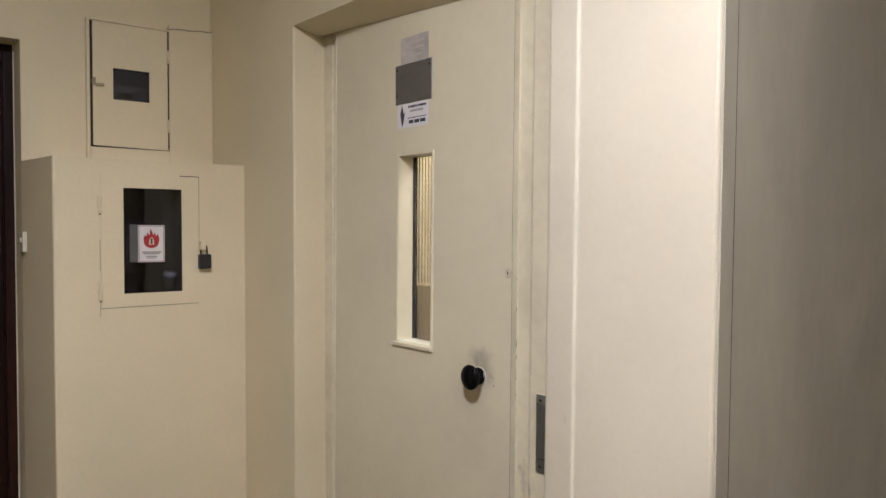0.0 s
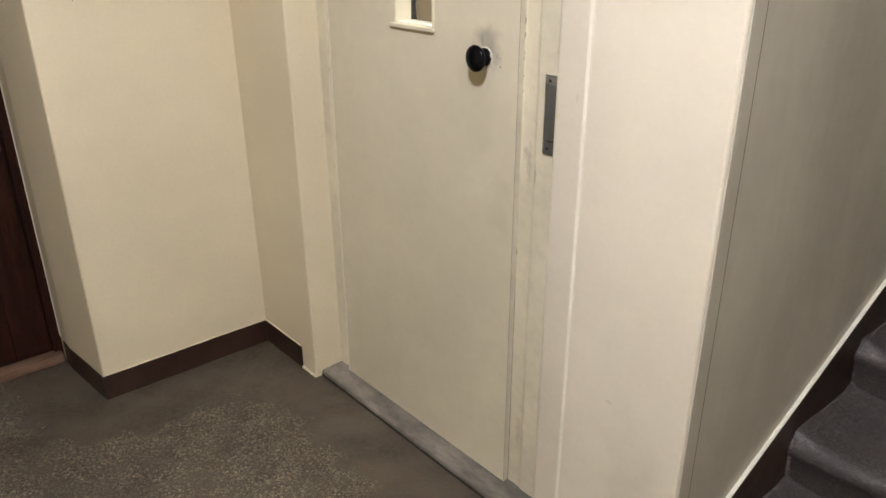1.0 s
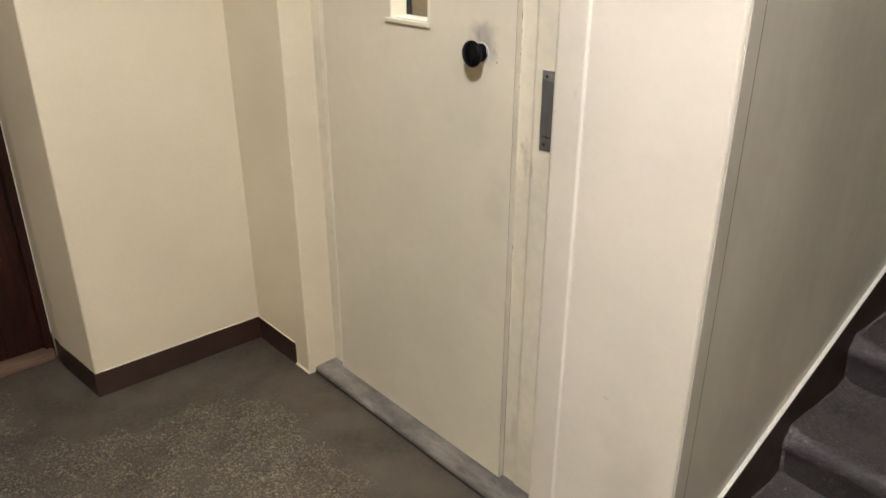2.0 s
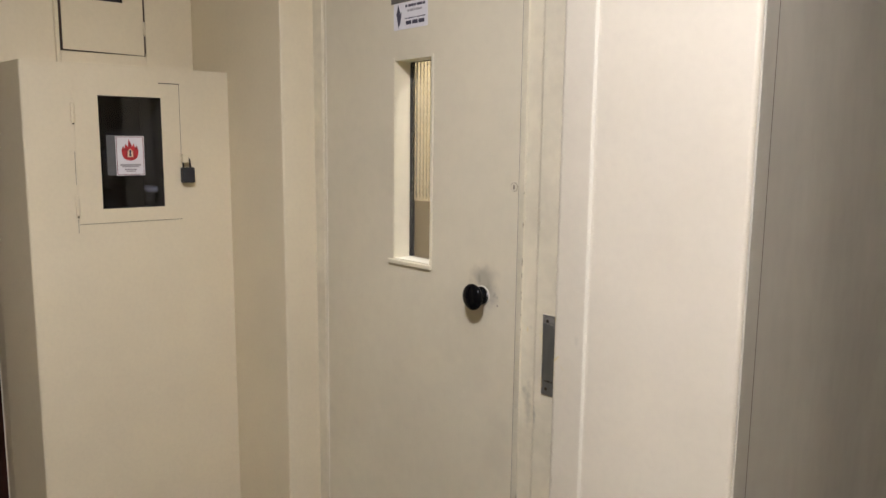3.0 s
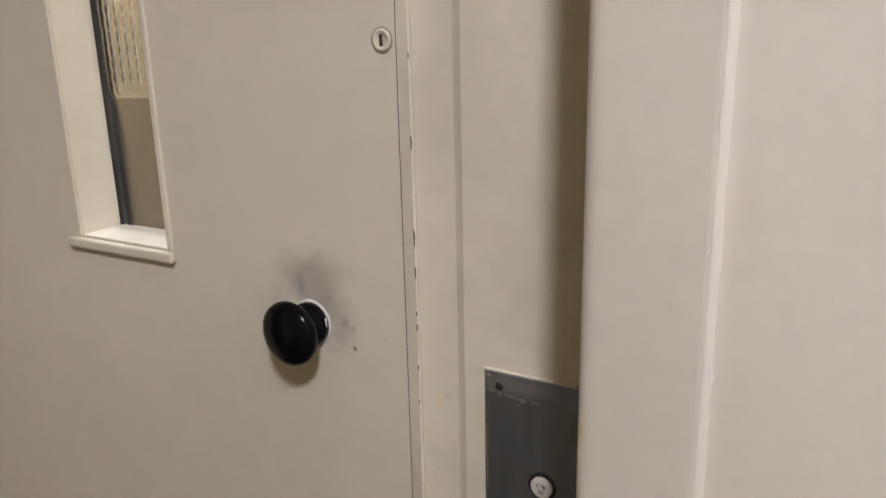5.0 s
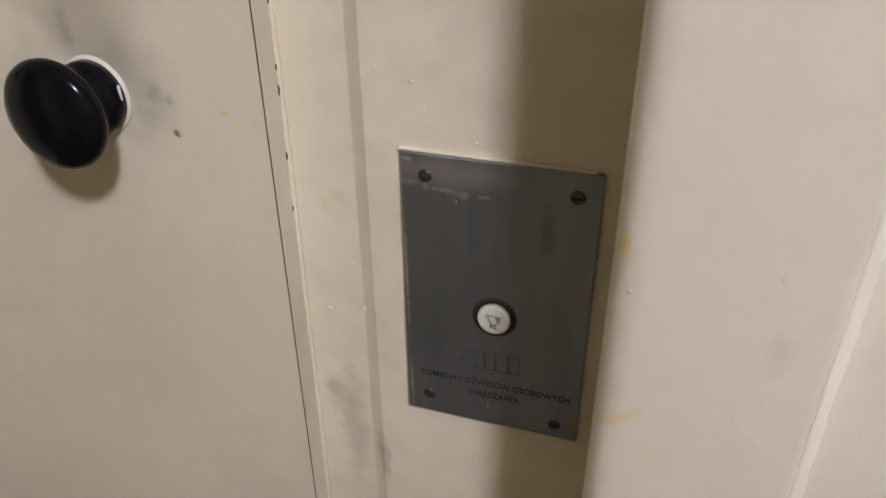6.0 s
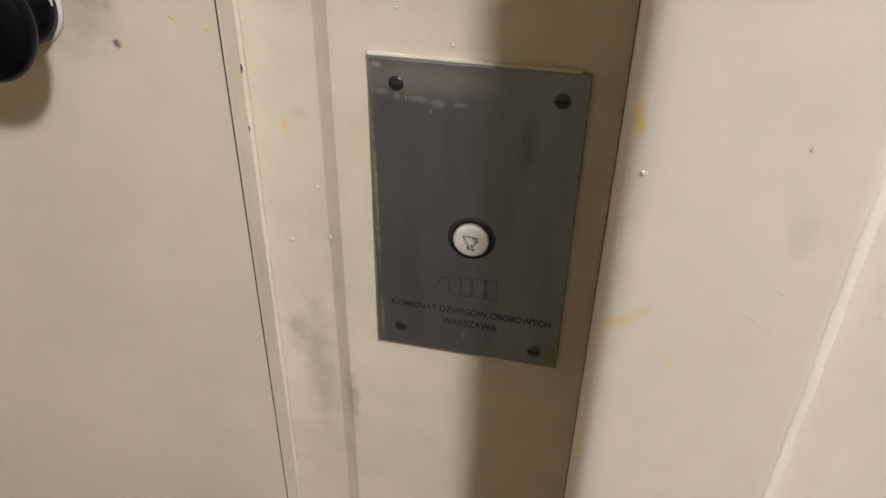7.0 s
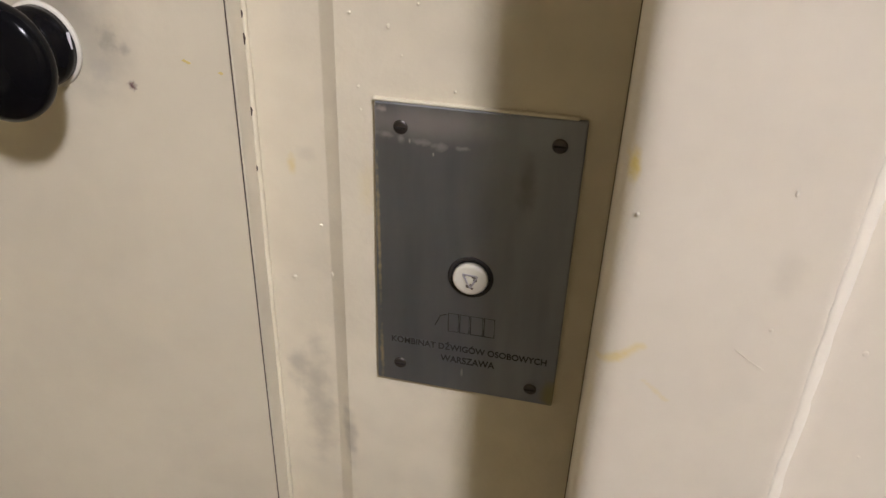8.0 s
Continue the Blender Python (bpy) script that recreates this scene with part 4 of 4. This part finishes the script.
part("hinge_bead", ragged_bar([(DX0 - 0.0016, 0.1040), (DX0 - 0.0018, DY - 0.0004), (DX0 - 0.0008, DY - 0.0012), (DX0 + 0.0004, DY - 0.0006), (DX0 + 0.0006, DY + 0.001), (DX0 - 0.0002, 0.1040)], DZ0, DZ1, 0.006, 0.0005, LEAN), M_BEAD, lift_door, "white paint line along the hinge edge", True)
# Paler board adds the light on the sill through its colour.
part("sill_board", tilted(box_bm((WX0 + 0.0003, DY - 0.001, WZ0 + 0.0002), (WX1 - 0.0003, 0.1385, WZ0 + 0.003), 0.0012, 2)), M_BEAD, lift_door, "window sill board, whitened for the light on it")
surround = part("window_frame", box_bm((0.3795, DY - 0.008, 1.1755), (0.5490, DY, WZ0), 0.0035, 3), M_DOOR, lift_door)
part("window_lip", tilted(box_bm((WX1, DY - 0.004, WZ0), (WX1 + 0.008, DY, WZ1 + 0.006), 0.0015, 1)), M_DOOR, lift_door)
part("window_lip", tilted(box_bm((WX0 - 0.0145, DY - 0.0035, WZ0), (WX0, DY, WZ1 + 0.006), 0.0017, 2)), M_DOOR, lift_door)
for a, b in (((WX0, WZ0), (WX0 + 0.0032, WZ1)), ((WX0 + 0.0032, WZ1 - 0.0012), (WX1, WZ1))):
    part("gasket", tilted(box_bm((a[0], 0.135, a[1]), (b[0], 0.1385, b[1]))), M_DARK, surround, "black rubber glazing seal")
    part("gasket", tilted(box_bm((a[0], 0.1438, a[1]), (b[0], 0.1505, b[1]))), M_DARK, surround, "black rubber glazing seal")
GZ = 1.338
ribs = bmesh.new()
n, rows = 110, 272
front = []
for i in range(n + 1):
    x = WX0 + 0.0005 + (WX1 - WX0 - 0.001) * i / n
    col = []
    for k in range(rows + 1):
        z = WZ0 + 0.003 + (WZ1 - WZ0 - 0.003) * k / rows
        fade = min(1.0, max(0.0, (z - GZ + 0.008) / 0.014))
        d = fade * (0.0027 * abs(math.sin(math.pi * 11 * i / n)) + 0.0013 * abs(math.sin(math.pi * 34 * k / rows)))
        col.append(ribs.verts.new((x, 0.1405 - d, z)))
    front.append(col)
back = [[ribs.verts.new((WX0 + 0.0005 + (WX1 - WX0 - 0.001) * i / n, 0.1435, z)) for z in (WZ0 + 0.003, GZ - 0.006, WZ1)] for i in (0, n)]
for i in range(n):
    for k in range(rows):
        ribs.faces.new((front[i][k], front[i + 1][k], front[i + 1][k + 1], front[i][k + 1]))
for k in (0, 1):
    ribs.faces.new((back[1][k], back[0][k], back[0][k + 1], back[1][k + 1]))
ribs.faces.new([c[-1] for c in front] + [back[1][2], back[0][2]])
ribs.faces.new([c[0] for c in front[::-1]] + [back[0][0], back[1][0]])
ribs.faces.new([*front[0][::-1], back[0][0], back[0][1], back[0][2]][::-1])
ribs.faces.new([*front[n], back[1][2], back[1][1], back[1][0]])
bmesh.ops.recalc_face_normals(ribs, faces=ribs.faces[:])
for f in ribs.faces:
    f.material_index = 1 if f.calc_center_median().z < GZ - 0.006 else 0
pane = part("pane", tilted(ribs), M_RIBGLASS, surround, "glass pane, ribbed above and plain below", True)
pane.data.materials.append(M_GLASS)
soften(pane, 70)
pane.visible_shadow = False

KNOB = (0.7222, DY, 1.1412)
knob = part("knob", lathe_bm([(0.0200, 0.0), (0.0202, 0.006), (0.0194, 0.0088), (0.0172, 0.0108), (0.0164, 0.0140), (0.0176, 0.0172), (0.0222, 0.0212), (0.0268, 0.0248), (0.0288, 0.0280), (0.0292, 0.0308),
                              (0.0284, 0.0336), (0.0258, 0.0362), (0.0205, 0.0384), (0.0120, 0.0402), (0.0, 0.0408)], KNOB, (0, -1, 0), 56), M_BLACK, lift_door, "black bakelite mushroom knob", True)
part("paint_ring", lathe_bm([(0.0200, 0.0), (0.0221, 0.0), (0.0214, 0.0012), (0.0200, 0.0015)], KNOB, (0, -1, 0), 40), M_CEIL, knob, "white paint ring at the knob base", True)
part("scratch", box_bm((KNOB[0] + 0.0190, DY - 0.0052, 1.1415), (KNOB[0] + 0.0203, DY - 0.0036, 1.1500), 0.0004, 1), M_PAPER, knob, "white scratch")

# plates and papers on the lift door
notice = part("blank_sign", box_bm((0.394, DY - 0.0025, 1.8065), (0.546, DY, 1.908), 0.0008, 1), M_ALU, lift_door, "dull grey metal sign plate")
for x, z in ((0.402, 1.895), (0.402, 1.829), (0.538, 1.893)):
    part("rivet", lathe_bm([(0.003, 0.0), (0.003, 0.001), (0.0, 0.0016)], (x, DY - 0.0025, z), (0, -1, 0), 12), M_DARK, notice)
part("faded_notice", box_bm((0.416, DY - 0.0006, 1.9085), (0.532, DY, 1.976)), M_OLDPAPER, lift_door, "faded paper notice")
for z, xa, xb in ((1.960, 0.445, 0.515), (1.944, 0.430, 0.450), (1.944, 0.458, 0.512), (1.926, 0.430, 0.505)):
    part("text_bar", box_bm((xa, DY - 0.001, z - 0.0025), (xb, DY - 0.0006, z + 0.0025)), M_FADEINK, lift_door, "faded line of writing")
label = part("service_label", box_bm((0.402, DY - 0.0007, 1.744), (0.531, DY, 1.806)), M_PAPER, lift_door, "white service label")
mark = [(0.0, 0.028), (0.007, 0.010), (0.004, 0.002), (0.009, 0.007), (0.015, 0.010), (0.008, -0.014), (0.0, -0.027), (-0.005, -0.008), (-0.009, 0.006)]
part("emblem", prism_bm([(0.421 + 0.85 * a, 1.775 + b) for a, b in mark], DY - 0.0012, DY - 0.0007, "y"), M_INK, label, "dark blue emblem shape")
for z, xa, xb, h2, mt in ((1.7965, 0.448, 0.525, 0.0030, M_INK), (1.7855, 0.456, 0.512, 0.0026, M_GREYINK), (1.7680, 0.446, 0.526, 0.0012, M_INK)):
    for k in range(7):
        x0 = xa + (xb - xa) * k / 7
        part("text_bar", box_bm((x0, DY - 0.0011, z - h2), (x0 + (xb - xa) / 7 * (0.72 + 0.2 * ((k * 5) % 3) / 2), DY - 0.0007, z + h2)), mt, label)
for xa, xb in ((0.450, 0.470), (0.474, 0.494), (0.498, 0.519)):
    part("number_bar", box_bm((xa, DY - 0.0011, 1.7535), (xb, DY - 0.0007, 1.7622)), M_INK, label)
part("lock_cover", lathe_bm([(0.0085, 0.0), (0.0085, 0.001), (0.0068, 0.0022), (0.006, 0.0012), (0.0, 0.001)], (0.8155, DY, 1.384), (0, -1, 0), 24), M_DOOR, lift_door, "painted-over emergency lock", True)
part("lock_slot", box_bm((0.8142, DY - 0.0020, 1.3795), (0.8168, DY - 0.0009, 1.3885)), M_CHIP_SHADE, lift_door)
part("lock_rim", lathe_bm([(0.0090, 0.0), (0.0100, 0.0), (0.0098, 0.0007), (0.0090, 0.0008)], (0.8155, DY, 1.384), (0, -1, 0), 24), M_DUST_SHADE, lift_door, "darker rim round the lock", True)

# ---------------------------------------------------------------- call plate
plate = thing("call_plate", "brushed steel lift call plate with an ivory button", "call plate")
PX0, PX1, PZ0, PZ1, PY = 0.8905, 0.9928, 0.9555, 1.1248, Y_F - 0.0035
face = part("plate", tilted(box_bm((PX0, PY, PZ0), (PX1, Y_F, PZ1), 0.0006, 1)), M_STEEL, plate)
for x, z in ((0.9040, 1.1130), (0.9812, 1.1120), (0.9022, 0.9688), (0.9778, 0.9655)):
    screw = part("screw", lathe_bm([(0.0037, 0.0), (0.0037, 0.0004), (0.0030, 0.0009), (0.0, 0.0011)], (x, PY, z), (0, -1, 0), 20), M_SCREW, plate, "dark slotted screw", True)
    s2 = part("slot", box_bm((x - 0.0028, PY - 0.0014, z - 0.0004), (x + 0.0028, PY - 0.0010, z + 0.0004)), M_DARK, screw)
# Cream ridge also stands in for the light on the plate's top edge.
part("paint_edge", box_bm((PX0 - 0.0006, PY + 0.0004, PZ1 + 0.0001), (PX1 - 0.004, Y_F, PZ1 + 0.0015), 0.0004, 1), M_FRAME, plate, "cream paint ridge, also the plate's lit top edge")
BX, BZ = 0.9415, 1.0335
part("button_ring", lathe_bm([(0.0122, 0.0), (0.0122, 0.0006), (0.0100, 0.0008), (0.0100, 0.0)], (BX, PY, BZ), (0, -1, 0), 40), M_DARK, plate, "black gap round the button", True)
btn = part("button", lathe_bm([(0.0092, 0.0), (0.0092, 0.0026), (0.0087, 0.0034), (0.0074, 0.0038), (0.0, 0.0036)], (BX, PY, BZ), (0, -1, 0), 40), M_IVORY, plate, "ivory plastic push button", True)
tri = [(-0.0036, 0.0036), (0.0042, 0.0030), (0.0006, -0.0046)]
for k in range(3):
    (xa, za), (xb, zb) = tri[k], tri[(k + 1) % 3]
    part("arrow_line", tube_bm([(BX + xa, PY - 0.0037, BZ + za), (BX + xb, PY - 0.0037, BZ + zb)], 0.00055, 6), M_GREYINK, btn, "worn grey arrow")
for sx, sz, r in ((0.0022, 0.0026, 0.0013), (0.0030, 0.0006, 0.0011), (-0.0006, -0.0036, 0.0014), (0.0010, -0.0022, 0.0009), (-0.0030, 0.0026, 0.0008), (0.0016, -0.0046, 0.0008)):
    m = Matrix.Translation((BX + sx, PY - 0.0037, BZ + sz)) @ Matrix.Diagonal((r, 0.0002, r * 0.8, 1))
    bm = bmesh.new()
    bmesh.ops.create_icosphere(bm, subdivisions=2, radius=1.0, matrix=m)
    for v in bm.verts:
        v.co += 0.0005 * noise.noise_vector(v.co * 900) * Vector((1, 0, 1))
    part("grime", bm, M_SEAM, btn, "dark grime in the arrow", True)


def wording(text, x, z, height, width, mat, parent, y):
    """Raised letters facing the landing, set to a width."""
    cu = bpy.data.curves.new("wording", "FONT")
    cu.offset = 0.018
    cu.body, cu.size, cu.extrude, cu.align_x, cu.align_y = text, 1.0, 0.02, "CENTER", "CENTER"
    tmp = bpy.data.objects.new("wording", cu)
    scene.collection.objects.link(tmp)
    bpy.context.view_layer.update()
    me = bpy.data.meshes.new_from_object(tmp.evaluated_get(bpy.context.evaluated_depsgraph_get()))
    bpy.data.objects.remove(tmp)
    xs, ys = [v.co.x for v in me.vertices], [v.co.y for v in me.vertices]
    sx, sy = width / (max(xs) - min(xs)), height / (max(ys) - min(ys))
    cx, cy2 = (max(xs) + min(xs)) / 2, (max(ys) + min(ys)) / 2
    for v in me.vertices:
        v.co = Vector((x + (v.co.x - cx) * sx, y - v.co.z * 0.006, z + (v.co.y - cy2) * sy))
    me.materials.clear()
    me.materials.append(mat)
    ob = new("engraved_writing", me)
    ob.parent = parent
    return ob


wording("KOMBINAT D\u0179WIG\u00d3W OSOBOWYCH", 0.9415, 0.9862, 0.0056, 0.0880, M_ENGRAVE, face, PY - 0.0001)
wording("WARSZAWA", 0.9415, 0.9775, 0.0046, 0.0310, M_ENGRAVE, face, PY - 0.0001)
# maker's emblem: outlined plain shapes only
for k, (xa, xb) in enumerate(((0.9300, 0.9365), (0.9365, 0.9425), (0.9425, 0.9500), (0.9500, 0.9565))):
    ln = [(xa, 0.9965), (xa, 1.0085), (xb - 0.0008, 1.0085), (xb - 0.0008, 0.9965), (xa, 0.9965)]
    part("emblem", tube_bm([(x, PY, z) for x, z in ln], 0.0003, 6), M_ENGRAVE, face, "engraved emblem outline")
part("emblem", tube_bm([(0.9225, PY, 0.999), (0.9255, PY, 1.006), (0.929, PY, 1.0075)], 0.0003, 6), M_ENGRAVE, face)

# ---------------------------------------------------------------- wear: chips, drips, smears
wear_dark = ((1.227, 0.0011, 0.0080), (1.197, 0.0010, 0.0055), (1.148, 0.0010, 0.0030), (1.111, 0.0009, 0.0026), (1.160, 0.0008, 0.0020), (1.079, 0.0007, 0.0018), (1.305, 0.0010, 0.0060), (1.372, 0.0008, 0.0030),
             (0.700, 0.0010, 0.0070), (0.560, 0.0010, 0.0090), (0.455, 0.0012, 0.0080), (0.180, 0.0014, 0.0100))
for z, w, h2 in wear_dark:
    x, w = 0.8227 + LEAN * (z - 1.1), w * 0.75
    pts = [(x - w, z - h2 * 0.6), (x - w * 0.6, z + h2), (x + w * 0.5, z + h2 * 0.8), (x + w, z + h2 * 0.1), (x + w * 0.4, z - h2)]
    part("paint_chip", prism_bm(pts, 0.1049, 0.1070, "y"), M_CHIP_SHADE, lf, "brown chip in the cream paint")
drips = ((0.8375, 1.012, 0.0017, 0.0016), (0.8605, 1.0170, 0.0012, 0.0022), (0.8560, 1.048, 0.0012, 0.0010), (0.866, 0.996, 0.0008, 0.0008), (0.8790, 1.165, 0.0009, 0.0010), (0.8975, 1.160, 0.0011, 0.0014),
         (0.9040, 1.147, 0.0007, 0.0007), (0.8820, 1.130, 0.0008, 0.0008), (0.9120, 1.171, 0.0008, 0.0008), (0.9300, 1.132, 0.0008, 0.0008))
for x, z, w, h2 in drips:
    bm = bmesh.new()
    y = Y_F if x > 0.871 else 0.1080
    bmesh.ops.create_icosphere(bm, subdivisions=2, radius=1.0, matrix=Matrix.Translation((x, y, z)) @ Matrix.Diagonal((w * 0.9, 0.0010, h2 * 0.9, 1)))
    part("paint_drip", bm, M_FRAME, lf, "", True)
for x, z, w, h2 in ((1.0165, 1.1340, 0.0009, 0.0012), (1.0625, 1.1480, 0.0008, 0.0016),
                    (1.083, 1.058, 0.0006, 0.0006), (1.066, 1.097, 0.001, 0.001), (1.120, 1.02, 0.0008, 0.0008), (1.108, 1.045, 0.0010, 0.0010)):
    bm = bmesh.new()
    bmesh.ops.create_icosphere(bm, subdivisions=2, radius=1.0, matrix=Matrix.Translation((x, -0.0033 if x < 1.02 else -0.0042 if x < 1.082 else 0.0, z)) @ Matrix.Diagonal((w * 0.7, 0.0002, h2 * 0.7, 1)))
    part("paint_drip", bm, M_PIER, wall, "", True)

random.seed(11)
for k in range(20):
    x, z = random.uniform(1.014, 1.20), random.uniform(0.90, 1.24)
    w = random.uniform(0.0004, 0.0010)
    y = -0.0035 if x < 1.03 else -0.0040 if x < 1.076 else 0.0
    if 1.076 < x < 1.092:
        continue
    bm = bmesh.new()
    bmesh.ops.create_icosphere(bm, subdivisions=2, radius=1.0, matrix=Matrix.Translation((x, y, z)) @ Matrix.Diagonal((w * random.uniform(0.6, 1.6), 0.00016, w * random.uniform(0.6, 2.0), 1)))
    part("paint_drip", bm, M_PIER, wall, "", True)
for k in range(9):
    x, z = random.uniform(0.845, 1.0), random.uniform(0.92, 1.25)
    if 0.886 < x < 0.997 and 0.95 < z < 1.13:
        continue
    w = random.uniform(0.0004, 0.0008)
    y = Y_F if x > 0.871 else 0.1080
    bm = bmesh.new()
    bmesh.ops.create_icosphere(bm, subdivisions=2, radius=1.0, matrix=Matrix.Translation((x, y, z)) @ Matrix.Diagonal((w, 0.0005, w * random.uniform(0.7, 1.6), 1)))
    part("paint_drip", bm, M_FRAME, lf, "", True)


part("scratch", tube_bm([(1.0560, -0.00405, 1.0870), (1.0620, -0.0041, 1.0828), (1.0670, -0.0042, 1.0800)], 0.00014, 6), M_PIER, wall, "thin scratch in the paint", True)


for x, z in ((0.800, 1.1400), (0.802, 1.1392), (0.8185, 1.1355)):
    part("yellow_speck", prism_bm([(x - 0.0014, z), (x, z + 0.0008), (x + 0.0016, z - 0.0002), (x + 0.0004, z - 0.0009)], DY - 0.0003, DY, "y"), M_YELLOW, lift_door, "yellow paint speck")

# ---------------------------------------------------------------- lift cabin behind the door
cabin = thing("lift_cabin", "lit lift cabin behind the landing door window", "lift cabin")
part("back_wall", box_bm((0.08, 1.22, 0.02), (0.97, 1.25, 2.2)), M_CABIN, cabin)
part("side_wall", box_bm((0.05, 0.26, 0.02), (0.08, 1.25, 2.2)), M_CABIN, cabin)
part("side_wall", box_bm((0.97, 0.26, 0.02), (1.00, 1.25, 2.2)), M_CABIN, cabin)
part("cabin_floor", box_bm((0.08, 0.26, 0.0), (0.97, 1.22, 0.02)), M_BAND, cabin)
part("cabin_ceiling", box_bm((0.05, 0.26, 2.2), (1.00, 1.25, 2.23)), M_CEIL, cabin)
part("front_panel", prism_bm([(0.162, 0.03), (0.180, 0.03), (0.180, 1.25), (0.163, 1.334), (0.162, 1.334)], 0.055, 0.80, "x"), M_TAN, cabin, "tan laminate front panel")
part("lamp_disc", lathe_bm([(0.11, 0.0), (0.11, 0.03), (0.0, 0.04)], (0.50, 0.75, 2.2), (0, 0, -1), 32), M_BULB, cabin, "round opal ceiling lamp", True)
structure("shaft_back", box_bm((-0.02, 1.3, 0.0), (X_R - 0.12, 1.4, H)), M_WALL, "plain back wall of the lift shaft", "wall")
structure("shaft_left", box_bm((-0.12, 0.34, 0.0), (-0.02, 1.4, H)), M_WALL, "plain side wall of the lift shaft", "wall")

# landing lamp, unseen, hung from the ceiling; shade added to dim upper walls
ll = thing("ceiling_lamp", "unseen pendant lamp, its white shade added to dim high walls", "ceiling lamp")
part("rose", lathe_bm([(0.05, 0.0), (0.05, 0.015), (0.02, 0.03), (0.0, 0.03)], (LAMP[0], LAMP[1], H), (0, 0, -1), 24), M_IVORY, ll, "", True)
part("cord", tube_bm([(LAMP[0], LAMP[1], H - 0.03), (LAMP[0], LAMP[1], LAMP[2] + 0.17)], 0.004), M_DARK, ll)
part("shade", lathe_bm([(0.0, 0.0), (0.04, 0.0), (0.06, 0.02), (0.20, 0.14), (0.28, 0.252), (0.276, 0.252), (0.196, 0.144), (0.05, 0.028), (0.0, 0.026)],
                       (LAMP[0], LAMP[1], LAMP[2] + 0.17), (0, 0, -1), 48), M_SHADE, ll, "", True)
